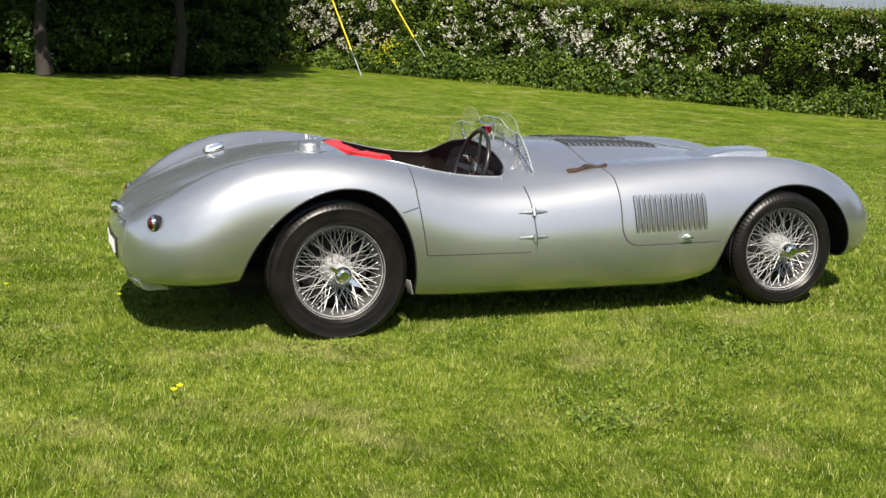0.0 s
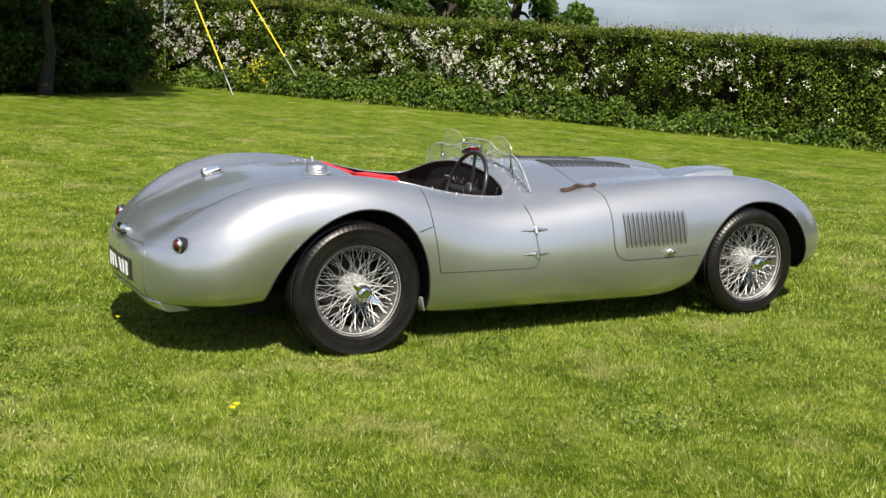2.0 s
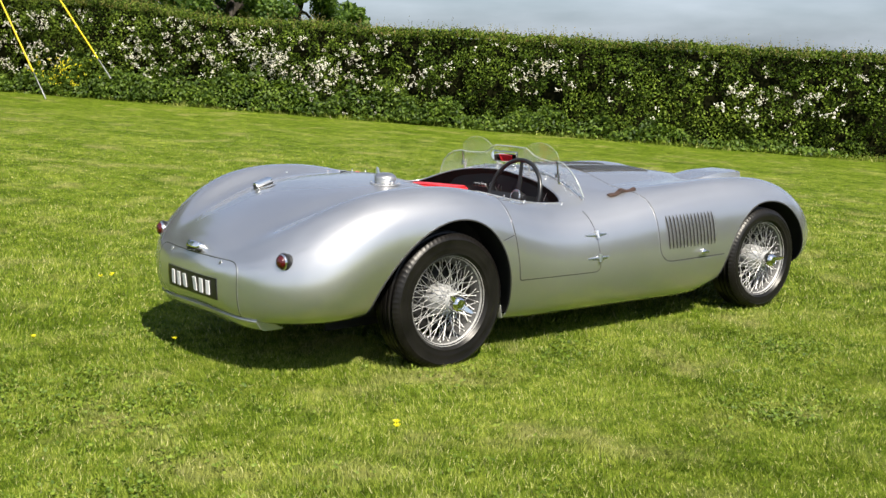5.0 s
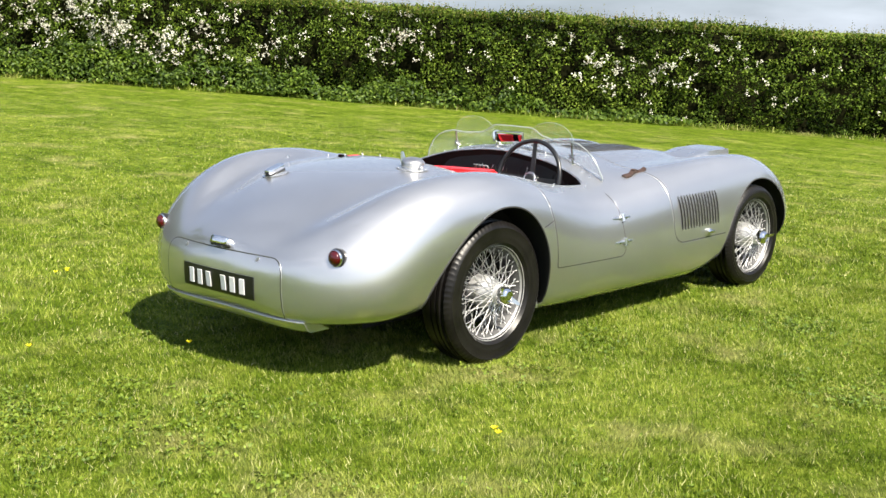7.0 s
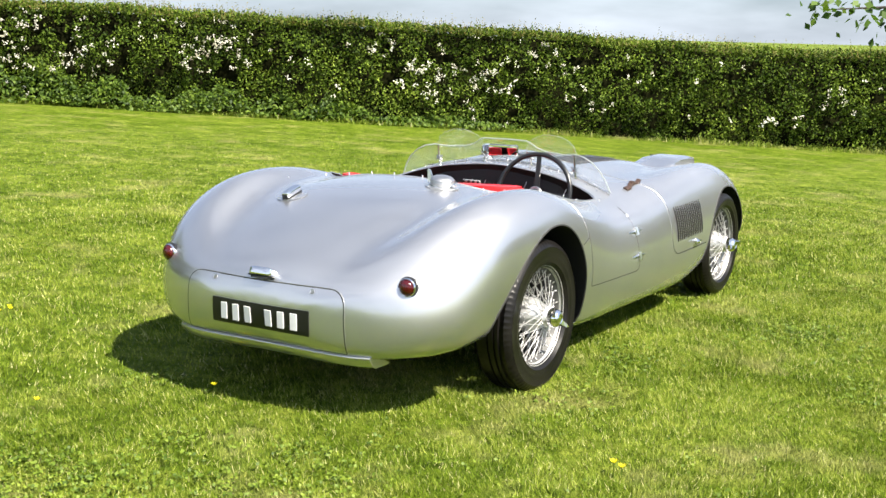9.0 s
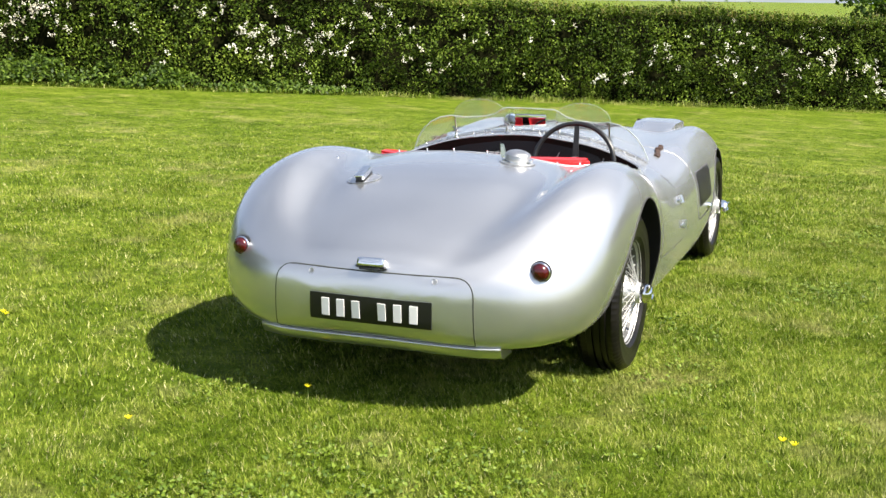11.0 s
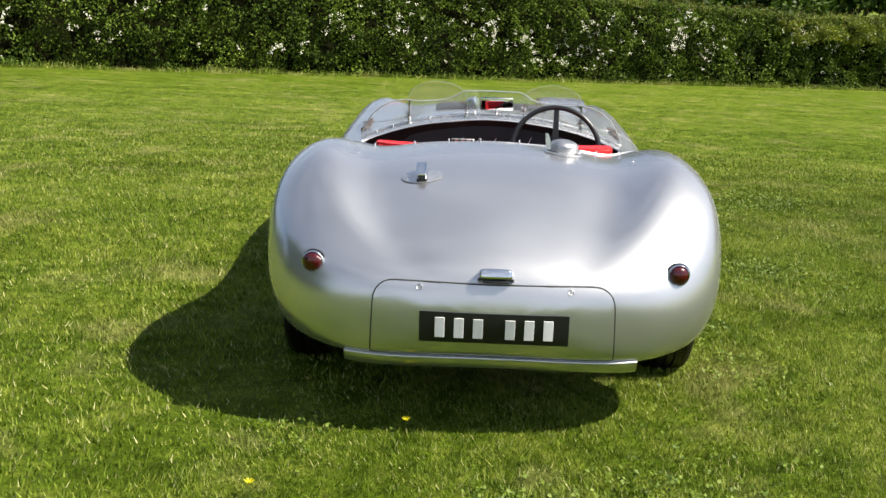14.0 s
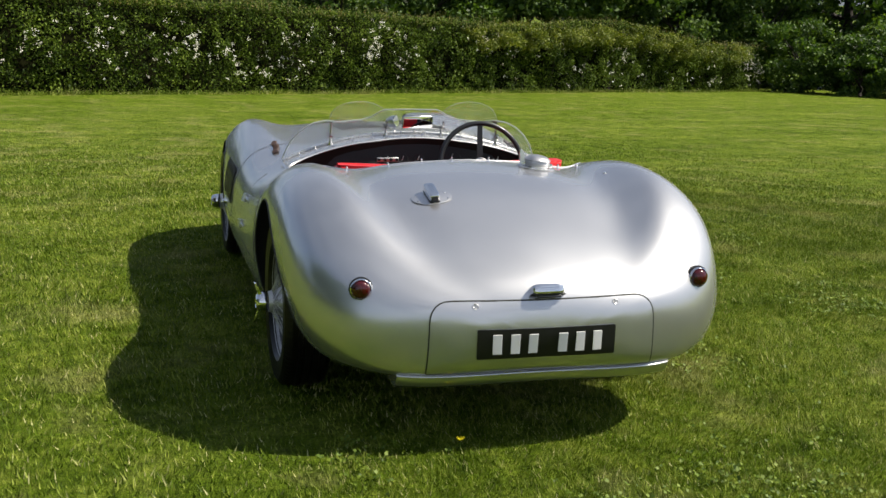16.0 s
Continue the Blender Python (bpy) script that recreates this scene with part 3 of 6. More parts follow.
def pole_stay(base, top, guard, label):
    """A cable stay with a yellow guard tube over its lower part."""
    b, t = Vector(base), Vector(top)
    thing = empty("pole_stay", label, "cable stay", "cable stays by the hedge")
    bm = bmesh.new()
    tube(bm, [b, b.lerp(t, 0.5), t], 0.012, 6)
    part("cable", bm, CABLE, thing, "galvanised steel cable")
    bm = bmesh.new()
    w = (t - b).normalized()
    tube(bm, [b + w * guard[0], b + w * 1.3, b + w * guard[1]], 0.018, 10)
    part("guard_tube", bm, YELLOW, thing, "bright yellow plastic guard tube")
    bm = bmesh.new()
    tube(bm, [b - w * 0.06, b + w * 0.05, b + w * 0.40], [0.02, 0.018, 0.016], 8)
    part("anchor_rod", bm, CABLE, thing)
    return thing


ground()
grass()
clover()
for x, y, n in ((1.565, -0.885, 2), (-2.15, -0.5, 3), (-0.74, -1.53, 1), (-0.3, -0.95, 1)):
    dandelion(x, y, n)


def hedge_height(f):
    """Lower towards the far end, with a hump before it."""
    hump = 0.14 * np.exp(-((f - 0.825) / 0.05) ** 2)
    return 1.0 - 0.06 * np.clip((f - 0.55) / 0.2, 0, 1) + hump - 0.14 * np.clip((f - 0.88) / 0.08, 0, 1) + 0.16 * np.clip((0.13 - f) / 0.04, 0, 1)


hedge("hedge", HEDGE_A, HEDGE_B, 1.92, 1.3, 2900, 200, "clipped green hawthorn hedge with drifts of white blossom", hedge_height)
hedge("hedge", np.array([-21.0, -14.0]), np.array([-26.9, 6.3]), 2.4, 1.2, 1500, 0, "dark green hedge in the shade of trees", lambda f: 0.72 + 0.55 * drift(np.asarray(f) * 21, 0.3 + 0 * np.asarray(f), 1.5, 21))
for along, width, tall, count, flowers in ((2.2, 1.5, 0.62, 2000, 0), (5.2, 1.4, 0.72, 1900, 0), (8.2, 1.5, 0.74, 2200, 0), (3.9, 1.0, 0.85, 1300, 70), (6.4, 1.5, 0.70, 2000, 0), (10.0, 1.6, 0.78, 2300, 0), (12.6, 1.5, 0.72, 2200, 0), (14.8, 1.5, 0.62, 1900, 0), (17.3, 1.5, 0.45, 1200, 0), (20.0, 1.6, 0.26, 700, 0)):
    weeds("weed_clump", along, width, tall, count, flowers, "leafy green nettles with small yellow flowers" if flowers else "leafy green nettles at the foot of the hedge")
pole_stay((-20.6, 5.95, 0.42), (-22.6, 4.45, 5.5), (0.58, 2.26), "steel stay with a yellow guard tube, leaning by the hedge")
pole_stay((-20.9, 7.55, 0.845), (-23.35, 4.40, 7.15), (0.46, 2.13), "steel stay with a yellow guard tube, rising over the hedge")
tree(-18.6, -0.9, 8.5, 4.6, 2.1, 0.13, 0.18, 32000, "broad tree in front of the shaded hedge", 3, "trees by the lawn")
tree(-19.6, 1.8, 8.0, 2.9, 2.1, 0.12, 0.18, 32000, "broad tree in front of the shaded hedge", 5, "trees by the lawn", reach=((1.4, 1.0, 2.5), (1.2, 0.5, 2.7), (1.5, 1.2, 2.9), (0.9, 0.9, 2.6), (1.2, 0.2, 2.2)))
tree(-18.0, -6.0, 9.5, 4.6, 2.2, 0.2, 0.19, 30000, "broad tree in front of the shaded hedge", 6, "trees by the lawn")
for k, (x, y, h, r) in enumerate(((-24.7, 4.5, 2.3, 0.85), (-23.6, 3.7, 2.1, 0.85), (-22.3, 3.0, 2.4, 0.9), (-22.6, 1.9, 2.9, 1.3), (-21.4, 0.3, 2.6, 1.4), (-21.0, -1.6, 3.1, 1.6), (-20.6, -3.8, 2.8, 1.5), (-20.2, -6.0, 3.2, 1.7), (-19.9, -8.4, 2.9, 1.6))):
    tree(x, y, h, r, 0.05, 0.06, 0.11, 7000, "dark leafy shrub in the shade of the trees", 40 + k, "shrubs under the trees", name="shrub")
for k, (x, y, h, r) in enumerate(((-18.9, -7.6, 1.5, 1.1), (-19.1, -5.9, 1.3, 1.1), (-19.2, -4.3, 1.5, 1.1), (-19.4, -2.8, 1.3, 1.1), (-19.7, -1.4, 1.5, 1.1), (-20.1, 0.0, 1.3, 1.1), (-20.5, 1.2, 1.4, 1.0), (-21.0, 2.4, 1.3, 1.0), (-21.9, 3.4, 1.2, 0.9))):
    tree(x, y, h, r, -0.1, 0.05, 0.10, 4500, "low dark undergrowth at the foot of the trees", 100 + k, "shrubs under the trees", name="shrub")
tree(-45.1, 17.9, 8.6, 4.3, 0.9, 0.4, 0.17, 52000, "dark green broad-leaved tree behind the hedge", 11)
tree(-42.6, 22.4, 8.5, 2.8, 0.2, 0.4, 0.17, 38000, "fresh green broad-leaved tree behind the hedge", 12)
tree(-50.0, 30.3, 7.0, 2.2, 0.2, 0.35, 0.18, 24000, "dark green broad-leaved tree behind the hedge", 13)
tree(-72.0, 48.2, 4.8, 2.1, 0.4, 0.35, 0.38, 7000, "small distant round-headed tree", 14)
# the last two, with x above 35, are unseen trees added to cast shade
for k, (x, y, h, r) in enumerate(((5.5, 39.0, 12, 6.0), (12.0, 41.0, 11, 5.6), (18.0, 43.0, 12, 6.0), (25.0, 44.0, 11, 5.8), (31.0, 45.0, 11, 6.0), (37.0, 43.0, 13, 5.5), (40.0, 49.0, 14, 6.0))):
    tree(x, y, h, r, 0.2, 0.35, 0.26 if x < 35 else 0.40, 20000 if x < 35 else 8000, "dense dark green tree in the wood behind the hedge, or unseen and shading it", 20 + k, "trees of the wood",
         reach=((-11.1, -9.0, 3.9), (-9.8, -8.4, 3.7), (-8.6, -7.8, 3.3), (-8.8, -8.2, 4.3)) if k == 0 else ())
# another unseen tree, added to shade the shrubs beside the wood
tree(37.5, 34.5, 10, 4.8, 1.0, 0.35, 0.36, 9000, "dense dark green tree out of view, added to shade the edge of the wood", 31, "trees of the wood")
for k, (x, y, h, r) in enumerate(((2.0, 33.5, 4.2, 2.3), (5.8, 35.6, 4.6, 2.5), (9.6, 37.6, 4.4, 2.4), (13.4, 39.4, 4.8, 2.6), (17.2, 41.0, 4.6, 2.5), (20.8, 41.5, 4.8, 2.6), (24.2, 40.5, 5.0, 2.6))):
    tree(x, y, h, r, 0.05, 0.08, 0.15, 7000, "dark leafy undergrowth below the trees of the wood", 80 + k, "shrubs by the wood", name="shrub")
for k, (x, y, h, r) in enumerate(((24.0, 37.2, 3.0, 1.6), (25.8, 36.4, 2.6, 1.5), (27.6, 36.0, 3.2, 1.8), (29.4, 36.6, 2.8, 1.7), (31.5, 37.5, 3.4, 2.0), (27.0, 33.8, 2.2, 1.4), (29.2, 33.0, 2.6, 1.6), (31.2, 32.6, 2.4, 1.6), (25.2, 34.9, 2.0, 1.2))):
    tree(x, y, h, r, -0.5, 0.06, 0.13, 7000, "dark leafy shrub at the edge of the wood", 60 + k, "shrubs by the wood", name="shrub")
# growth along the top of the hedge's far end, sunlight put into its leaf colour
for k in range(9):
    f = 0.72 + 0.029 * k
    p = HEDGE_A + (HEDGE_B - HEDGE_A) * f - FACING * (0.50 + 0.10 * math.sin(k * 2.1))
    h = 1.92 * float(hedge_height(f)) + 0.06 + 0.06 * math.sin(k * 1.7)
    tree(float(p[0]), float(p[1]), h, 1.05, h - 0.75, 0.05, 0.066, 6500, "yellow-green bush growing out of the hedge, sunlight in its leaf colour", 120 + k, "bushes in the hedge", name="shrub", leaves=SUNLIT_LEAF)


# ---- sports car: the body's shape ----
# rear axle at y = 0, front axle at y = 2.44; the car points along +y
TAIL, NOSE = -1.0, 3.32
HALF, MID = (NOSE - TAIL) / 2, (NOSE + TAIL) / 2


def turn_of(y):
    return np.arccos(np.clip((MID - np.asarray(y, dtype=float)) / HALF, -1, 1))


def curve(*keys):
    """A smooth monotone curve through (y, value) keys, round at both ends of the car."""
    ky = np.array([k[0] for k in keys], dtype=float)
    ky = np.where(ky > 2.6, 2.6 + (ky - 2.6) * (NOSE - 2.6) / 0.68, ky)
    kv = np.array([k[1] for k in keys], dtype=float)
    kx = turn_of(ky)
    h = np.diff(kx)
    d = np.diff(kv) / h
    m = np.zeros(len(kx))
    for i in range(1, len(kx) - 1):
        if d[i - 1] * d[i] > 0:
            w1, w2 = 2 * h[i] + h[i - 1], h[i] + 2 * h[i - 1]
            m[i] = (w1 + w2) / (w1 / d[i - 1] + w2 / d[i])
    m[0], m[-1] = d[0], d[-1]

    def raw(x):
        i = np.clip(np.searchsorted(kx, x) - 1, 0, len(kx) - 2)
        t = (x - kx[i]) / h[i]
        return kv[i] * (2 * t ** 3 - 3 * t ** 2 + 1) + h[i] * m[i] * (t ** 3 - 2 * t ** 2 + t) + kv[i + 1] * (3 * t ** 2 - 2 * t ** 3) + h[i] * m[i + 1] * (t ** 3 - t ** 2)

    # blend away the joints between the keys
    xs = np.linspace(kx[0], kx[-1], 1201)
    ker = np.exp(-0.5 * (np.arange(-60, 61) / 26.0) ** 2)
    vs = raw(xs)
    ext = np.concatenate([2 * vs[0] - vs[60:0:-1], vs, 2 * vs[-1] - vs[-2:-62:-1]])
    vs = np.convolve(ext, ker / ker.sum(), "valid")

    def value(y):
        return np.interp(turn_of(y), xs, vs)
    return value


Z_TOP = curve((-1.0, 0.44), (-0.985, 0.53), (-0.96, 0.582), (-0.9, 0.632), (-0.8, 0.69), (-0.6, 0.772), (-0.43, 0.826), (-0.2, 0.866), (0.0, 0.882), (0.15, 0.884), (0.6, 0.873), (0.95, 0.868), (1.15, 0.885), (1.4, 0.876), (1.75, 0.864), (2.0, 0.846), (2.4, 0.79), (2.7, 0.715), (2.95, 0.63), (3.12, 0.55), (3.22, 0.49), (3.28, 0.42))
Z_ONE = curve((-1.0, 0.44), (-0.985, 0.525), (-0.96, 0.575), (-0.9, 0.62), (-0.8, 0.676), (-0.6, 0.758), (-0.43, 0.818), (-0.2, 0.857), (0.0, 0.868), (0.15, 0.866), (0.5, 0.846), (0.95, 0.838), (1.1, 0.862), (1.4, 0.858), (1.75, 0.85), (1.96, 0.84), (2.3, 0.80), (2.5, 0.762), (2.7, 0.705), (2.95, 0.615), (3.12, 0.535), (3.22, 0.48), (3.28, 0.42))
Z_VALE = curve((-1.0, 0.44), (-0.985, 0.515), (-0.96, 0.56), (-0.9, 0.60), (-0.8, 0.662), (-0.6, 0.736), (-0.43, 0.795), (-0.2, 0.834), (0.0, 0.840), (0.15, 0.834), (0.3, 0.824), (0.5, 0.806), (0.75, 0.795), (0.95, 0.797), (1.1, 0.815), (1.3, 0.806), (1.5, 0.80), (1.96, 0.80), (2.3, 0.79), (2.5, 0.77), (2.7, 0.73), (2.95, 0.635), (3.12, 0.54), (3.22, 0.475), (3.28, 0.42))
Z_CREST = curve((-1.0, 0.44), (-0.985, 0.505), (-0.96, 0.545), (-0.9, 0.59), (-0.82, 0.655), (-0.65, 0.772), (-0.45, 0.86), (-0.3, 0.89), (-0.11, 0.90), (0.09, 0.89), (0.25, 0.860), (0.4, 0.815), (0.55, 0.768), (0.7, 0.738), (0.85, 0.730), (1.1, 0.738), (1.3, 0.757), (1.5, 0.778), (1.8, 0.80), (2.1, 0.816), (2.3, 0.82), (2.5, 0.814), (2.65, 0.793), (2.78, 0.76), (2.9, 0.715), (3.02, 0.65), (3.12, 0.57), (3.2, 0.495), (3.28, 0.42))
X_CREST = curve((-1.0, 0.0), (-0.985, 0.23), (-0.96, 0.32), (-0.9, 0.42), (-0.82, 0.49), (-0.65, 0.57), (-0.45, 0.632), (-0.2, 0.668), (0.1, 0.684), (0.5, 0.676), (1.0, 0.665), (1.5, 0.672), (2.0, 0.66), (2.5, 0.645), (2.7, 0.625), (2.9, 0.58), (3.05, 0.51), (3.15, 0.43), (3.23, 0.29), (3.28, 0.0))
WIDE = curve((-1.0, 0.0), (-0.995, 0.2), (-0.98, 0.355), (-0.955, 0.475), (-0.9, 0.604), (-0.82, 0.710), (-0.65, 0.820), (-0.5, 0.846), (-0.25, 0.854), (0.0, 0.858), (0.4, 0.855), (1.0, 0.848), (1.5, 0.847), (1.95, 0.838), (2.3, 0.832), (2.55, 0.826), (2.7, 0.817), (2.85, 0.79), (3.0, 0.735), (3.1, 0.67), (3.18, 0.575), (3.25, 0.40), (3.28, 0.0))
Z_WIDE = curve((-1.0, 0.44), (-0.8, 0.468), (-0.5, 0.545), (-0.3, 0.57), (0.0, 0.57), (0.3, 0.53), (0.7, 0.46), (1.5, 0.46), (2.5, 0.45), (3.28, 0.42))
TUCK = curve((-1.0, 0.018), (-0.75, 0.015), (-0.5, 0.042), (0.0, 0.055), (0.4, 0.035), (0.7, 0.018), (3.28, 0.018))
SQUARE = curve((-1.0, 0.70), (-0.7, 0.75), (-0.4, 0.855), (0.0, 0.845), (0.4, 0.76), (0.8, 0.70), (3.28, 0.70))
Z_LOW = curve((-1.0, 0.44), (-0.992, 0.37), (-0.975, 0.318), (-0.95, 0.283), (-0.85, 0.268), (-0.6, 0.266), (-0.45, 0.288), (-0.38, 0.30), (0.34, 0.17), (0.40, 0.158), (1.0, 0.147), (1.7, 0.136), (1.95, 0.130), (2.04, 0.15), (2.12, 0.20), (2.2, 0.24), (2.90, 0.22), (3.0, 0.215), (3.1, 0.24), (3.2, 0.30), (3.28, 0.42))


def section(y, count=241):
    """Half of the body's cross-section at y, from the middle of the top to the middle of the bottom: points (x, z)."""
    w, zw, zb, xc, zc = (float(f(y)) for f in (WIDE, Z_WIDE, Z_LOW, X_CREST, Z_CREST))
    x1, x2 = min(0.30, 0.45 * xc), min(0.49, 0.74 * xc)
    p = [(0.0, float(Z_TOP(y))), (x1, float(Z_ONE(y))), (x2, float(Z_VALE(y))), (xc, zc),
         (xc + (w - xc) * float(SQUARE(y)), zw + (zc - zw) * 0.69), (w, zw), (w - float(TUCK(y)) * w, zw - (zw - zb) * 0.55), (w * 0.915, zb + (zw - zb) * 0.12), (w * 0.80, zb), (0.0, zb)]
    p = np.array(p)
    p = np.concatenate([[p[1] * (-1, 1)], p, [p[-2] * (-1, 1)]])
    t = np.concatenate([[0], np.cumsum(np.maximum(np.linalg.norm(np.diff(p, axis=0), axis=1), 1e-5) ** 0.5)])
    out = []
    n = len(p) - 3
    for i in range(1, n + 1):
        q, tt = p[i - 1:i + 3], t[i - 1:i + 3]
        s = np.linspace(tt[1], tt[2], count // n + 1)[:-1, None]
        a1 = (tt[1] - s) / (tt[1] - tt[0]) * q[0] + (s - tt[0]) / (tt[1] - tt[0]) * q[1]
        a2 = (tt[2] - s) / (tt[2] - tt[1]) * q[1] + (s - tt[1]) / (tt[2] - tt[1]) * q[2]
        a3 = (tt[3] - s) / (tt[3] - tt[2]) * q[2] + (s - tt[2]) / (tt[3] - tt[2]) * q[3]
        b1 = (tt[2] - s) / (tt[2] - tt[0]) * a1 + (s - tt[0]) / (tt[2] - tt[0]) * a2
        b2 = (tt[3] - s) / (tt[3] - tt[1]) * a2 + (s - tt[1]) / (tt[3] - tt[1]) * a3
        out.append((tt[2] - s) / (tt[2] - tt[1]) * b1 + (s - tt[1]) / (tt[2] - tt[1]) * b2)
    out.append(p[-2][None])
    q = np.concatenate(out)
    seg = np.concatenate([[0], np.cumsum(np.linalg.norm(np.diff(q, axis=0), axis=1))])
    u = np.linspace(0, seg[-1], 301)
    q = np.stack([np.interp(u, seg, q[:, 0]), np.interp(u, seg, q[:, 1])], -1)
    ker = np.exp(-0.5 * (np.arange(-18, 19) / 6.0) ** 2)
    ker /= ker.sum()
    ext = np.concatenate([q[18:0:-1] * (-1, 1), q, q[-2:-20:-1] * (-1, 1)])
    return np.stack([np.convolve(ext[:, 0], ker, "valid"), np.convolve(ext[:, 1], ker, "valid")], -1)


# centre, reach behind and ahead, top, foot behind and ahead, roundness behind and ahead
ARCHES = ((0.012, 0.487, 0.374, 0.737, 0.265, 0.165, 1.8, 2.4), (2.52, 0.453, 0.435, 0.668, 0.175, 0.20, 2.0, 2.3))


def arch(y):
    """Height of the wheel arch's edge at y, or None."""
    for yc, ab, af, top, lb, lf, nb, nf in ARCHES:
        a, low, n = (ab, lb, nb) if y < yc else (af, lf, nf)
        u = abs(y - yc) / a
        if u < 1:
            return low + (top - low) * (1 - u ** n) ** (1 / n)
    return None


COCK_REAR, COCK_FRONT = 0.105, 0.968


def cockpit(y):
    """Half the cockpit opening's width at y."""
    if not COCK_REAR < y < COCK_FRONT:
        return 0.0
    rear = 0.64 * (1 - (1 - min(1, (y - COCK_REAR) / 0.55)) ** 4.2) ** (1 / 2.6)
    u = min(1, max(0, (COCK_FRONT - y) / 0.11))
    front = 0.64 * (1 - (1 - u) ** 2.5) ** 0.25
    return min(rear, front)


def body_rows():
    ys = list(MID - HALF * np.cos(np.linspace(0.0015, math.pi - 0.0015, 112)))
    for yc, ab, af, *_ in ARCHES:
        c = np.cos(np.linspace(0.0, math.pi, 55))
        ys += list(yc - np.where(c > 0, ab, af) * c)
    ys += list(np.linspace(COCK_REAR + 1e-4, COCK_REAR + 0.12, 14)) + list(COCK_FRONT - 0.13 * np.linspace(0.004, 1, 22) ** 2.2)
    ends = [COCK_REAR - 0.0004, COCK_REAR + 0.0002, COCK_FRONT - 0.0001, COCK_FRONT + 0.0004]
    ys = sorted(y for y in ys if min(abs(y - e) for e in ends) > 0.0013)
    ys = [y for i, y in enumerate(ys) if i == 0 or y - ys[i - 1] > (0.0012 if -0.9 < y < 3.2 else 1e-7)]
    return sorted(ys + ends)


def cut_section(y, n):
    """Section at y from the cockpit's edge to the arch's edge: points, and their normals."""
    p = section(y)
    seg = np.concatenate([[0], np.cumsum(np.linalg.norm(np.diff(p, axis=0), axis=1))])
    u0, u1 = 0.0, seg[-1]
    xo = cockpit(y)
    if xo > 0:
        i = int(np.argmax(p[:, 0] >= xo))
        if i > 0:
            f = (xo - p[i - 1, 0]) / max(1e-9, p[i, 0] - p[i - 1, 0])
            u0 = seg[i - 1] + f * (seg[i] - seg[i - 1])
    za = arch(y)
    if za is not None:
        i0 = int(np.argmax(p[:, 0] >= X_CREST(y)))
        hit = np.nonzero(p[i0:, 1] <= za)[0]
        if len(hit):
            i = i0 + int(hit[0])
            f = (p[i - 1, 1] - za) / max(1e-9, p[i - 1, 1] - p[i, 1])
            u1 = seg[i - 1] + f * (seg[i] - seg[i - 1])
    u = np.clip(np.linspace(0, seg[-1], n), u0, u1)
    pts = np.stack([np.interp(u, seg, p[:, 0]), np.interp(u, seg, p[:, 1])], -1)
    q1, q2 = (np.stack([np.interp(np.clip(u + e, 0, seg[-1]), seg, p[:, 0]), np.interp(np.clip(u + e, 0, seg[-1]), seg, p[:, 1])], -1) for e in (-0.006, 0.006))
    frac = u / seg[-1]
    along = []
    for e in (-0.006, 0.006):
        yy = min(NOSE - 1e-4, max(TAIL + 1e-4, y + e))
        o = section(yy)
        so = np.concatenate([[0], np.cumsum(np.linalg.norm(np.diff(o, axis=0), axis=1))])
        so /= so[-1]
        along.append(np.stack([np.interp(frac, so, o[:, 0]), np.full(n, yy), np.interp(frac, so, o[:, 1])], -1))
    du = np.stack([q2[:, 0] - q1[:, 0], np.zeros(n), q2[:, 1] - q1[:, 1]], -1)
    nrm = np.cross(along[1] - along[0], du)
    nrm /= np.maximum(np.linalg.norm(nrm, axis=1, keepdims=True), 1e-9)
    if nrm[n // 2] @ np.array([pts[n // 2, 0], 0, pts[n // 2, 1] - 0.45]) < 0:
        nrm = -nrm
    return np.stack([pts[:, 0], np.full(n, y), pts[:, 1]], -1), nrm


ROWS, ACROSS = body_rows(), 100
BODY, BODY_N = (np.array(a) for a in zip(*(cut_section(y, ACROSS) for y in ROWS)))
R = len(ROWS)


def body_mesh():
    verts, norms, faces = [], [], []
    for side in (1, -1):
        base = len(verts) * R * ACROSS
        verts.append((BODY * (side, 1, 1)).reshape(-1, 3))
        norms.append((BODY_N * (side, 1, 1)).reshape(-1, 3))
        i = np.arange(R * ACROSS).reshape(R, ACROSS) + base
        q = np.stack([i[:-1, :-1], i[:-1, 1:], i[1:, 1:], i[1:, :-1]], -1).reshape(-1, 4)
        faces.append(q if side > 0 else q[:, ::-1])
    me = mesh_from("body", np.concatenate(verts), np.concatenate(faces), SILVER, True)
    nn = np.concatenate(norms)
    me.normals_split_custom_set_from_vertices([tuple(v) for v in nn])
    return me


from mathutils.bvhtree import BVHTree

HALF_FACES = np.arange(R * ACROSS).reshape(R, ACROSS)
HALF_FACES = np.stack([HALF_FACES[:-1, :-1], HALF_FACES[:-1, 1:], HALF_FACES[1:, 1:], HALF_FACES[1:, :-1]], -1).reshape(-1, 4)
TREE_RIGHT = BVHTree.FromPolygons([tuple(v) for v in BODY.reshape(-1, 3)], [tuple(int(k) for k in f) for f in HALF_FACES])


def on_side(y, z):
    """Point and outward normal of the right flank at (y, z)."""
    p, n, *_ = TREE_RIGHT.ray_cast(Vector((1.5, y, z)), Vector((-1, 0, 0)))
    return (p, n if n.x > 0 else -n) if p is not None else (None, None)


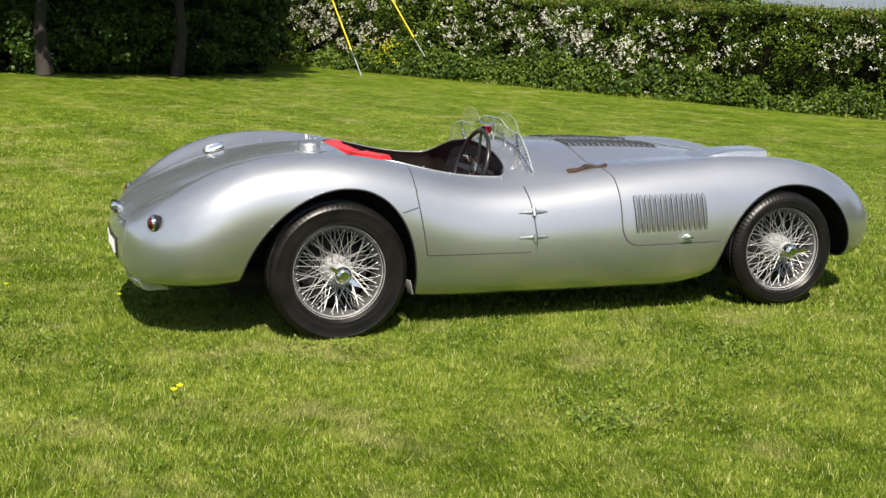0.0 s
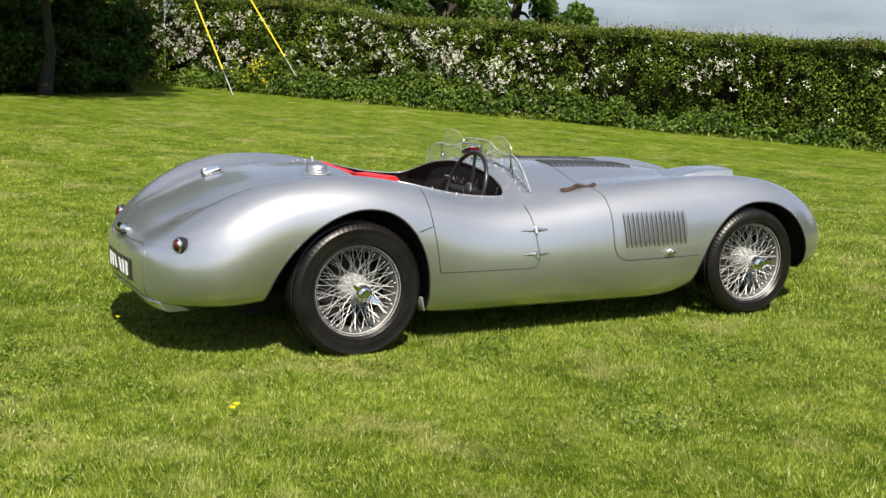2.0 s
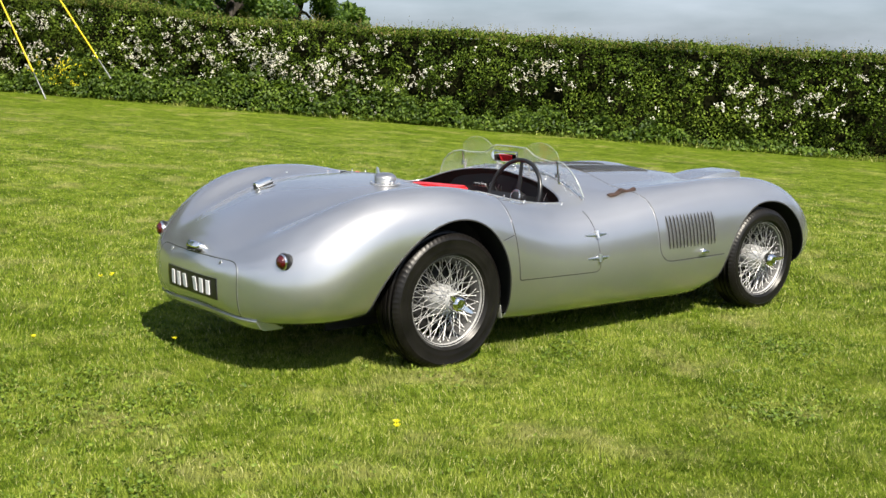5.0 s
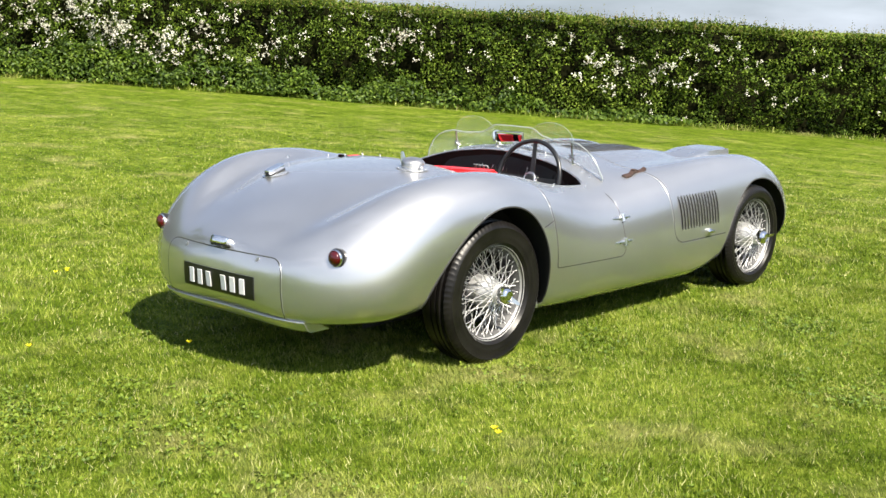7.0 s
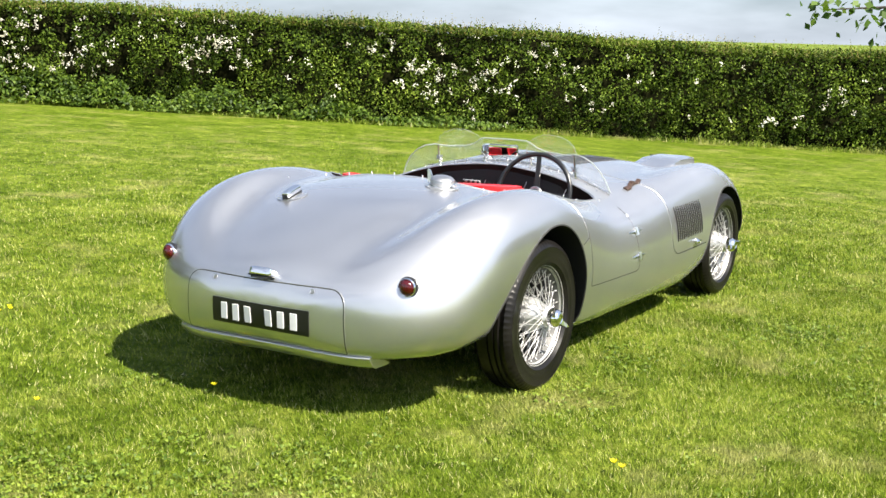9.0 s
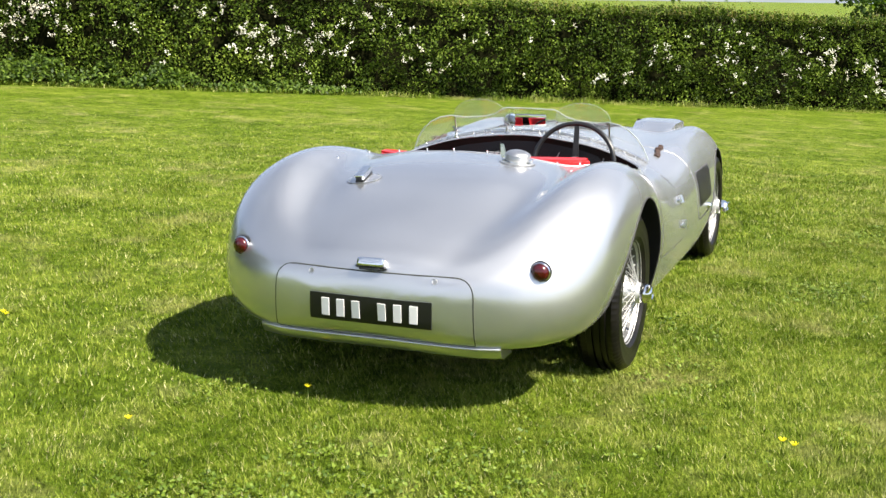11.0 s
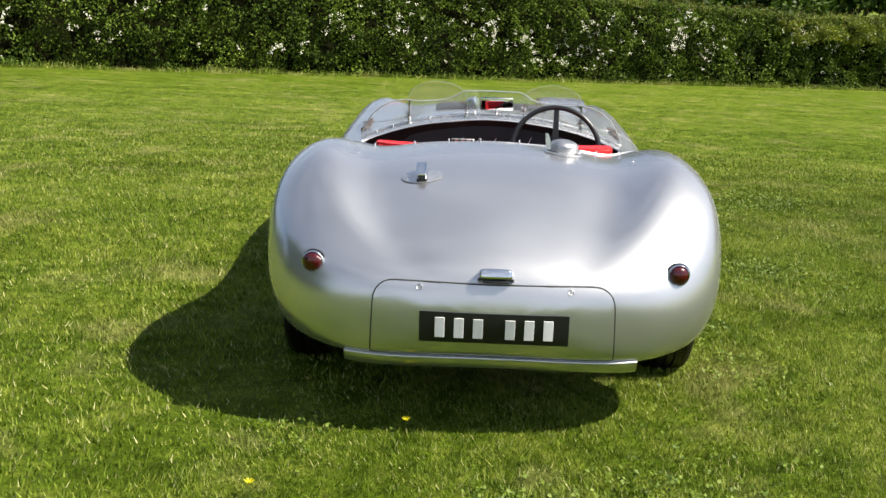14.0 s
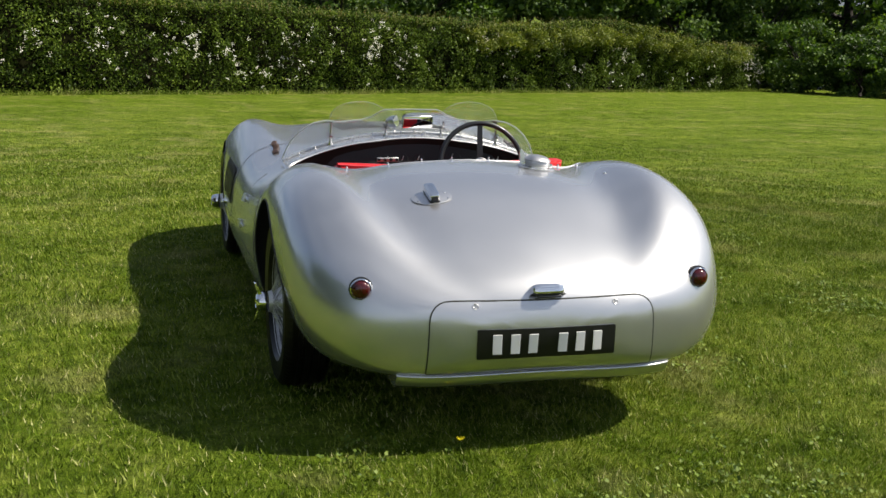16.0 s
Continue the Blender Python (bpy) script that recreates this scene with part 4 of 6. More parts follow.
def on_top(x, y):
    p, n, *_ = TREE_RIGHT.ray_cast(Vector((max(abs(x), 0.002), y, 1.5)), Vector((0, 0, -1)))
    if p is None:
        return Vector((x, y, 0.88)), Vector((0, 0, 1))
    n = n if n.z > 0 else -n
    return (Vector((x, p.y, p.z)), Vector((math.copysign(n.x, x) if n.x >= 0 else -math.copysign(n.x, x), n.y, n.z)))


def on_tail(x, z):
    p, n, *_ = TREE_RIGHT.ray_cast(Vector((max(abs(x), 0.002), -1.6, z)), Vector((0, 1, 0)))
    if p is None:
        return Vector((x, TAIL, z)), Vector((0, -1, 0))
    n = n if n.y < 0 else -n
    return (Vector((x, p.y, p.z)), Vector((math.copysign(n.x, x) if n.x >= 0 else -math.copysign(n.x, x), n.y, n.z)))


def strip(bm, pairs, width, lift):
    """A ribbon that follows the body along (point, normal) pairs."""
    prev = None
    for i, (p, n) in enumerate(pairs):
        a, b = pairs[max(i - 1, 0)][0], pairs[min(i + 1, len(pairs) - 1)][0]
        s = (b - a).cross(n).normalized() * width / 2
        row = [bm.verts.new(p + n * lift - s), bm.verts.new(p + n * (lift + 0.0006)), bm.verts.new(p + n * lift + s)]
        if prev:
            bm.faces.new((prev[0], prev[1], row[1], row[0]))
            bm.faces.new((prev[1], prev[2], row[2], row[1]))
        prev = row


def panel(corner_fn, outline, lift, fade=None):
    """A skin panel proud of the body inside a rounded outline of (a, b) places, with turned-down edges."""
    bm = bmesh.new()
    c = np.mean(outline, axis=0)
    rings = []
    for k, (f, up) in enumerate(((0.02, 1), (0.2, 1), (0.4, 1), (0.6, 1), (0.8, 1), (0.93, 1), (0.9985, 1), (1.0, -0.6))):
        ring = []
        for a, b in outline:
            p, nn = corner_fn(c[0] + (a - c[0]) * f, c[1] + (b - c[1]) * f)
            ring.append(bm.verts.new(p + nn * lift * (up if fade is None else up * fade(b) if up > 0 else up)))
        rings.append(ring)
    m = len(outline)
    for a, b in zip(rings, rings[1:]):
        for k in range(m):
            bm.faces.new((a[k], a[(k + 1) % m], b[(k + 1) % m], b[k]))
    bm.faces.new(rings[0])
    return bm


def rounded(points, radii, steps=7):
    """Polygon outline with rounded corners, evenly filled."""
    out = []
    m = len(points)
    for i in range(m):
        a, b, c = (np.array(points[(i + k) % m], dtype=float) for k in (-1, 0, 1))
        r = radii[i]
        d1, d2 = (a - b) / np.linalg.norm(a - b), (c - b) / np.linalg.norm(c - b)
        for s in np.linspace(0, 1, steps):
            out.append((1 - s) ** 2 * (b + d1 * r) + 2 * s * (1 - s) * b + s * s * (b + d2 * r))
        nxt = np.array(points[(i + 1) % m], dtype=float)
        e0, e1 = b + d2 * r, nxt - d2 * radii[(i + 1) % m]
        for s in np.linspace(0, 1, 16)[1:-1]:
            out.append(e0 + (e1 - e0) * s)
    return out


def lathe(bm, profile, axis_at, m, steps=32):
    """Turns (radius, height) pairs about the z axis of the pose m, moved to axis_at."""
    rings = []
    for r, h in profile:
        if r < 1e-5:
            rings.append([bm.verts.new(m @ Vector((0, 0, h)) + Vector(axis_at))])
        else:
            rings.append([bm.verts.new(m @ Vector((r * math.cos(2 * math.pi * k / steps), r * math.sin(2 * math.pi * k / steps), h)) + Vector(axis_at)) for k in range(steps)])
    for a, b in zip(rings, rings[1:]):
        for k in range(steps):
            k2 = (k + 1) % steps
            if len(a) == 1 and len(b) > 1:
                bm.faces.new((a[0], b[k], b[k2]))
            elif len(b) == 1 and len(a) > 1:
                bm.faces.new((a[k], b[0], a[k2]))
            elif len(a) > 1:
                bm.faces.new((a[k], b[k], b[k2], a[k2]))


def frame_of(n, along=(0, 1, 0)):
    """Rotation whose z is n and whose y lies as near along as can be."""
    z = Vector(n).normalized()
    y = Vector(along) - z * Vector(along).dot(z)
    y.normalize()
    x = y.cross(z)
    return Matrix((x, y, z)).transposed().to_4x4()


def slab(bm, m, size, bevel=0.004):
    """A block with bevelled edges at the pose m."""
    made = bmesh.ops.create_cube(bm, size=1.0, matrix=m @ Matrix.Diagonal((*size, 1)))
    edges = list({e for v in made["verts"] for e in v.link_edges})
    bmesh.ops.bevel(bm, geom=edges, offset=bevel, segments=2, affect="EDGES", profile=0.5)


def pill(bm, m, size, e=0.45, steps=(24, 12)):
    """A rounded block (superellipsoid) at the pose m."""
    def soft(v):
        return math.copysign(abs(v) ** e, v)
    rings = []
    for i in range(steps[1] + 1):
        b = -math.pi / 2 + math.pi * i / steps[1]
        if i in (0, steps[1]):
            rings.append([bm.verts.new(m @ Vector((0, 0, math.copysign(size[2] / 2, b))))])
        else:
            rings.append([bm.verts.new(m @ Vector((size[0] / 2 * soft(math.cos(b)) * soft(math.cos(a)), size[1] / 2 * soft(math.cos(b)) * soft(math.sin(a)), size[2] / 2 * soft(math.sin(b))))) for a in (2 * math.pi * (k + 0.5) / steps[0] for k in range(steps[0]))])
    n = steps[0]
    for lo, hi in zip(rings, rings[1:]):
        for k in range(n):
            if len(lo) == 1:
                bm.faces.new((lo[0], hi[(k + 1) % n], hi[k]))
            elif len(hi) == 1:
                bm.faces.new((lo[k], lo[(k + 1) % n], hi[0]))
            else:
                bm.faces.new((lo[k], lo[(k + 1) % n], hi[(k + 1) % n], hi[k]))


ALL_P, ALL_N = BODY.reshape(-1, 3), BODY_N.reshape(-1, 3)


def fair(ob):
    """Gives a skin panel the body's own smooth normals."""
    me = ob.data
    out = []
    for v in me.vertices:
        side = -1 if v.co.x < 0 else 1
        p = np.array((abs(v.co.x), v.co.y, v.co.z))
        dd = np.sum((ALL_P - p) ** 2, axis=1)
        near = np.argpartition(dd, 40)[:40]
        w = np.exp(-(dd[near] - dd[near].min()) / (2 * 0.011 ** 2))
        q = (ALL_N[near] * w[:, None]).sum(0)
        q /= np.linalg.norm(q)
        out.append((q[0] * side, q[1], q[2]))
    me.normals_split_custom_set_from_vertices(out)
    return ob


car = empty("sports_car", "silver open two-seat racing sports car parked on the lawn", "car")
under("body", body_mesh(), car, "smooth rounded silver bodywork")


# openings: turned-in lips and dark wheel wells
def wheel_well(k, side):
    yc, ab, af = ARCHES[k][:3]
    ii = [i for i, y in enumerate(ROWS) if yc - ab < y < yc + af]
    edge = [Vector(BODY[i, -1] * (side, 1, 1)) for i in ii]
    lip, well = bmesh.new(), bmesh.new()
    for bm, steps in ((lip, ((0.0, 0.0), (-0.012, 0.004))), (well, ((-0.012, 0.004), (-0.05, 0.02), (-0.50, 0.02)))):
        prev = None
        for p in edge:
            out = Vector((0, p.y - yc, p.z - 0.3)).normalized()
            row = []
            for dx, o in steps:
                q = p + Vector((side * dx, 0, 0)) + out * o
                if dx < -0.3:
                    q.x = side * 0.40
                row.append(bm.verts.new(q))
            if prev:
                for j in range(len(row) - 1):
                    bm.faces.new((prev[j], row[j], row[j + 1], prev[j + 1]))
            prev = row
    # the inner wall of the well
    ring = [well.verts.new((side * 0.40, p.y, p.z + 0.02)) for p in edge]
    foot = [well.verts.new((side * 0.40, edge[-1].y, 0.16)), well.verts.new((side * 0.40, edge[0].y, 0.16))]
    well.faces.new(ring + foot)
    part("arch_lip", lip, DARK, car)
    bead = bmesh.new()
    tube(bead, edge, 0.0042, 6)
    part("arch_bead", bead, GAP, car)
    part("wheel_well", well, DARK, car, "black wheel well")


for k in (0, 1):
    for side in (1, -1):
        wheel_well(k, side)


def underbody():
    bm = bmesh.new()
    slab(bm, pose(0, 1.12, 0.26), (0.92, 3.6, 0.10), 0.03)
    slab(bm, pose(0, 1.15, 0.215), (1.5, 1.45, 0.06), 0.02)
    for y in (0.0, 2.50):
        tube(bm, [(-0.62, y, 0.31), (0, y, 0.29), (0.62, y, 0.31)], [0.035, 0.06, 0.035], 8)
    part("underbody", bm, DARK, car, "dark chassis and axles")


underbody()


def cockpit_tub():
    """Inner walls from the opening's edge down to the floor."""
    ii = [i for i, y in enumerate(ROWS) if COCK_REAR < y < COCK_FRONT]
    edge = [Vector(BODY[i, 0]) for i in ii]
    # the edge's nearly straight middle runs, at the back and at the scuttle
    edge = [on_top(x, COCK_REAR - 0.0005)[0] for x in np.linspace(0.004, edge[0].x * 0.95, 7)] + edge
    edge = edge + [on_top(x, COCK_FRONT + 0.0010)[0] for x in np.linspace(edge[-1].x * 0.95, 0.004, 14)]
    edge = [p for p in edge if p.z > 0.70]
    full = edge + [Vector((-p.x, p.y, p.z)) for p in reversed(edge)]
    bm, rim = bmesh.new(), bmesh.new()
    rows, rims = [], []
    for p in full:
        c = Vector((0, 0.6, p.z))
        inn = (c - p)
        inn.z = 0
        inn.normalize()
        rows.append([bm.verts.new(q) for q in (p + inn * 0.004 + Vector((0, 0, -0.004)), p - inn * 0.03 + Vector((0, 0, -0.05)), p - inn * 0.05 + Vector((0, 0, -0.2)), Vector((p.x * 0.98, p.y, 0.27)))])
        rims.append([rim.verts.new(q) for q in (p, p + inn * 0.005 + Vector((0, 0, 0.0025)), p + inn * 0.008 + Vector((0, 0, 0.0)), p + inn * 0.004 + Vector((0, 0, -0.004)))])
    m = len(full)
    for k in range(m):
        a, b = k, (k + 1) % m
        for j in range(3):
            bm.faces.new((rows[a][j], rows[b][j], rows[b][j + 1], rows[a][j + 1]))
            rim.faces.new((rims[a][j], rims[b][j], rims[b][j + 1], rims[a][j + 1]))
    bm.faces.new([r[3] for r in rows])
    part("cockpit_lining", bm, TRIM, car, "dark leather-lined cockpit")
    part("cockpit_rim", rim, SILVER, car)
    bead = bmesh.new()
    tube(bead, [q + Vector((0, 0, 0.001)) for q in full + full[:1]], 0.0038, 8)
    part("rolled_bead", bead, SILVER, car, "rolled silver edge round the cockpit")


cockpit_tub()


# ---- sports car: wheels ----
def wheel_meshes(radius):
    """Shared meshes of a wire wheel whose axle is the x axis, outward +x."""
    turn = Matrix.Rotation(math.pi / 2, 4, "Y")
    rim = bmesh.new()
    lathe(rim, [(0.211, 0.040), (0.219, 0.058), (0.228, 0.064), (0.2318, 0.070), (0.230, 0.0745), (0.2265, 0.0745), (0.2235, 0.069), (0.216, 0.056)], (0, 0, 0), turn, 72)
    barrel = bmesh.new()
    lathe(barrel, [(0.203, -0.075), (0.229, -0.078), (0.232, -0.070), (0.220, -0.060), (0.212, -0.045), (0.199, -0.020), (0.199, 0.015), (0.211, 0.040), (0.216, 0.056), (0.206, 0.040), (0.194, 0.016), (0.194, -0.022), (0.203, -0.05), (0.203, -0.075)], (0, 0, 0), turn, 72)
    tyre = bmesh.new()
    k, steps = radius, 240
    prof = [(0.222, -0.068), (0.238, -0.085), (0.262, -0.094), (k - 0.030, -0.093), (k - 0.012, -0.082), (k - 0.003, -0.066), (k - 0.009, -0.0475), (k - 0.009, -0.043), (k, -0.040), (k, -0.016), (k - 0.009, -0.014), (k - 0.009, -0.008), (k + 0.0005, -0.006), (k + 0.0005, 0.016), (k - 0.009, 0.018), (k - 0.009, 0.024), (k, 0.026), (k, 0.040), (k - 0.009, 0.043), (k - 0.009, 0.0475), (k - 0.003, 0.066), (k - 0.012, 0.082), (k - 0.030, 0.093), (k - 0.033, 0.0945), (k - 0.036, 0.093), (0.275, 0.0955), (0.262, 0.094), (0.246, 0.090), (0.243, 0.0905), (0.238, 0.086), (0.228, 0.074), (0.220, 0.068)]
    lathe(tyre, prof, (0, 0, 0), turn, steps)
    tyre.verts.ensure_lookup_table()
    for i, (r, h) in enumerate(prof):
        if abs(h) in (0.066, 0.082):
            for j in range(steps):
                if j % 3 == 0:
                    v = tyre.verts[i * steps + j]
                    f = 1 - 0.0035 / r
                    v.co.y, v.co.z = v.co.y * f, v.co.z * f
    hub = bmesh.new()
    lathe(hub, [(0.0, -0.09), (0.062, -0.09), (0.068, -0.06), (0.076, -0.03), (0.077, 0.025), (0.070, 0.052), (0.052, 0.078), (0.044, 0.112), (0.040, 0.126), (0.0, 0.126)], (0, 0, 0), turn, 40)
    drum = bmesh.new()
    lathe(drum, [(0.0, -0.09), (0.160, -0.09), (0.168, -0.085), (0.168, -0.045), (0.155, -0.04), (0.06, -0.026), (0.0, -0.026)], (0, 0, 0), turn, 40)
    nut = bmesh.new()
    lathe(nut, [(0.0, 0.116), (0.040, 0.116), (0.043, 0.124), (0.041, 0.146), (0.036, 0.160), (0.028, 0.168), (0.024, 0.170), (0.021, 0.167), (0.0, 0.167)], (0, 0, 0), turn, 40)
    for s in (1, -1):
        prev = None
        for d, wd, th, lift in ((0.028, 0.030, 0.018, 0.150), (0.050, 0.026, 0.014, 0.158), (0.072, 0.020, 0.010, 0.168), (0.086, 0.009, 0.006, 0.174)):
            ring = [nut.verts.new((lift + a * th / 2, s * d, b * wd / 2)) for a, b in ((-1, -1), (1, -0.8), (1, 0.8), (-1, 1))]
            if prev:
                for j in range(4):
                    nut.faces.new((prev[j], prev[(j + 1) % 4], ring[(j + 1) % 4], ring[j]))
            else:
                nut.faces.new(ring)
            prev = ring
        nut.faces.new(prev[::-1])
    out = {}
    for name, bm, mat in (("wheel", rim, RIM_PAINT), ("barrel", barrel, BARREL), ("tyre", tyre, RUBBER), ("hub", hub, SPOKE_WIRE), ("brake_drum", drum, DARK), ("knock_off_nut", nut, CHROME)):
        bmesh.ops.recalc_face_normals(bm, faces=bm.faces)
        me = bpy.data.meshes.new(name)
        bm.to_mesh(me)
        bm.free()
        me.materials.append(mat)
        me.polygons.foreach_set("use_smooth", np.ones(len(me.polygons), dtype=bool))
        me.set_sharp_from_angle(angle=radians(38))
        out[name] = me
    return out


def spoke_mesh(length):
    bm = bmesh.new()
    tube(bm, [(0, 0, 0), (0, 0, length * 0.92), (0, 0, length * 0.92), (0, 0, length)], [0.0018, 0.0018, 0.0029, 0.0029], 6)
    me = bpy.data.meshes.new("spoke")
    bmesh.ops.recalc_face_normals(bm, faces=bm.faces)
    bm.to_mesh(me)
    bm.free()
    me.materials.append(SPOKE_WIRE)
    me.polygons.foreach_set("use_smooth", np.ones(len(me.polygons), dtype=bool))
    return me


def spoke_poses():
    """Feet and heads of the crossed spokes, in three rows of pairs: on the hub, and on the rim."""
    rows = []
    for n, hub_x, hub_r, rim_x, rim_r, cross, shift in ((18, 0.104, 0.044, 0.034, 0.210, 47, 0.0), (12, -0.034, 0.076, 0.050, 0.216, 26, 4.0), (12, 0.030, 0.074, -0.004, 0.203, 34, 11.0)):
        for k in range(n):
            for way in (1, -1):
                b = 360 / n * k + shift + way * 90 / n
                a = b - way * cross
                rows.append((Vector((hub_x, hub_r * math.cos(radians(a)), hub_r * math.sin(radians(a)))), Vector((rim_x, rim_r * math.cos(radians(b)), rim_r * math.sin(radians(b))))))
    return rows


SPOKES = {}


def wheel(meshes, at, side, turn):
    m = Matrix.Translation(at) @ (Matrix.Rotation(math.pi, 4, "Z") if side < 0 else Matrix.Identity(4)) @ Matrix.Rotation(radians(turn), 4, "X")
    w = under("wheel", meshes["wheel"], car, "silver wire wheel")
    w.matrix_local = m
    under("tyre", meshes["tyre"], w, "black treaded rubber tyre")
    under("barrel", meshes["barrel"], w, "dull grey inner rim")
    under("hub", meshes["hub"], w)
    under("brake_drum", meshes["brake_drum"], w)
    under("knock_off_nut", meshes["knock_off_nut"], w, "chrome two-eared knock-off nut")
    for a, b in spoke_poses():
        n = round((b - a).length, 3)
        if n not in SPOKES:
            SPOKES[n] = spoke_mesh(n)
        o = under("spoke", SPOKES[n], w)
        o.matrix_local = Matrix.Translation(a) @ (b - a).to_track_quat("Z", "Y").to_matrix().to_4x4()


REAR_WHEEL, FRONT_WHEEL = wheel_meshes(0.345), wheel_meshes(0.316)
wheel(REAR_WHEEL, (0.722, 0.0, 0.326), 1, -35)
wheel(REAR_WHEEL, (-0.722, 0.0, 0.326), -1, 86)
wheel(FRONT_WHEEL, (0.704, 2.50, 0.313), 1, 8)
wheel(FRONT_WHEEL, (-0.704, 2.50, 0.313), -1, 15)


# ---- sports car: panels and shut lines ----
def rolled_edge(pairs, parent):
    """The bright rolled edge beside a shut line."""
    pts = []
    for i, (p, n) in enumerate(pairs):
        a, b = pairs[max(i - 1, 0)][0], pairs[min(i + 1, len(pairs) - 1)][0]
        pts.append(p + n * 0.0004 + (b - a).cross(n).normalized() * 0.0038)
    bm = bmesh.new()
    tube(bm, pts, 0.0009, 6)
    part("rolled_edge", bm, SILVER, parent)


def shut_line(name, pairs, width=0.0058, mirror=True):
    for s in ((1, -1) if mirror else (1,)):
        bm = bmesh.new()
        row = [(Vector((p.x * s, p.y, p.z)), Vector((n.x * s, n.y, n.z))) for p, n in pairs]
        strip(bm, row, width, 0.0008)
        line = part(name, bm, GAP, car)
        rolled_edge(row, line)


def fill(points, fn, steps=14):
    out = []
    for a, b in zip(points, points[1:]):
        for s in np.linspace(0, 1, steps, endpoint=False):
            out.append(fn(a[0] + (b[0] - a[0]) * s, a[1] + (b[1] - a[1]) * s))
    out.append(fn(*points[-1]))
    return [q for q in out if q[0] is not None]


DOOR = rounded([(0.428, 0.397), (1.012, 0.387), (0.975, 0.71), (0.374, 0.71)], [0.012, 0.055, 0.01, 0.01])
for s in (1, -1):
    def side_fn(a, b, s=s):
        p, n = on_side(a, b)
        return Vector((p.x * s, p.y, p.z)), Vector((n.x * s, n.y, n.z))
    door = fair(part("door", panel(side_fn, DOOR, 0.0016, lambda z: min(1.0, max(0.25, (0.705 - z) / 0.06))), SILVER, car, "silver door panel"))
    bm = bmesh.new()
    edge = [side_fn(a, b) for a, b in DOOR[63 + 1:] + DOOR[:21 + 21 + 2]]
    # over the shoulder to the cockpit's edge, at the back and at the hinge side
    back = [on_top(x, 0.374) for x in np.linspace(0.645, 0.80, 14)]
    edge = [(Vector((p.x * s, p.y, p.z)), Vector((n.x * s, n.y, n.z))) for p, n in back if p.z > 0.722] + edge
    strip(bm, edge, 0.0064, 0.0014)
    rolled_edge(edge, part("shut_line", bm, GAP, door))
    for z in (0.585, 0.462):
        bm = bmesh.new()
        p, n = side_fn(0.992, z)
        fr = Matrix.Translation(p) @ frame_of(n, (0, 1, 0))
        for y0, y1, w0, w1 in ((-0.085, -0.012, 0.004, 0.011), (0.012, 0.074, 0.011, 0.004)):
            prev = None
            for f in np.linspace(0, 1, 5):
                y, w = y0 + (y1 - y0) * f, w0 + (w1 - w0) * f
                ring = [bm.verts.new(fr @ Vector((math.cos(a) * w, y, 0.003 + math.sin(a) * w * 0.7))) for a in np.linspace(0, math.pi, 7)]
                if prev:
                    for j in range(6):
                        bm.faces.new((prev[j], prev[j + 1], ring[j + 1], ring[j]))
                else:
                    bm.faces.new(ring)
                prev = ring
            bm.faces.new(prev[::-1])
        tube(bm, [fr @ Vector((-0.020, 0, 0.010)), fr @ Vector((0.020, 0, 0.010))], 0.011, 10)
        part("hinge", bm, BRUSHED, door, "polished metal strap hinge")

# seam from the rear arch to the door
shut_line("body_seam", fill([(0.30, 0.613), (0.345, 0.625), (0.380, 0.635)], on_side, 8), 0.005)
# bonnet edge: across the scuttle, round the shoulder and forward to the wheel arch
side_run = rounded([(1.475, 0.745), (1.486, 0.389), (2.3, 0.389), (2.3, 0.745)], [0.001, 0.115, 0.001, 0.001], 9)
run = [p for p in side_run if p[0] < 2.10 and p[1] < 0.738 and not (p[1] > 0.44 and p[0] > 2.0)]
pairs = [on_side(a, b) for a, b in run]
pairs = [q for q in pairs if q[0] is not None]
top_run = [on_top(x, 1.412 + 0.063 * min(1.0, max(0.0, (x - 0.53) / 0.20)) ** 1.3) for x in np.linspace(0.0, 0.72, 30)]
shut_line("bonnet_shut_line", top_run + pairs, 0.0070)

BOOT = rounded([(-0.419, 0.292), (0.411, 0.292), (0.403, 0.548), (-0.411, 0.548)], [0.008, 0.008, 0.075, 0.075])
lid = fair(part("boot_lid", panel(on_tail, BOOT, 0.0016), SILVER, car, "silver boot lid"))
bm = bmesh.new()
lid_edge = [on_tail(a, b) for a, b in BOOT + BOOT[:1]]
strip(bm, lid_edge, 0.0056, 0.0014)
rolled_edge(lid_edge, part("shut_line", bm, GAP, lid))
for x in (-0.255, 0.255):
    p, n = on_tail(x, 0.531)
    bm = bmesh.new()
    lathe(bm, [(0.0115, 0.001), (0.0115, 0.0022), (0.0100, 0.0026), (0.009, 0.0018), (0.0, 0.0018)], p, frame_of(n, (0, 0, 1)), 20)
    slab(bm, Matrix.Translation(p + n * 0.0035) @ frame_of(n, (0.6, 0, 1)), (0.0035, 0.020, 0.003), 0.001)
    part("lid_fastener", bm, CAP_METAL, lid, "small slotted steel fastener")


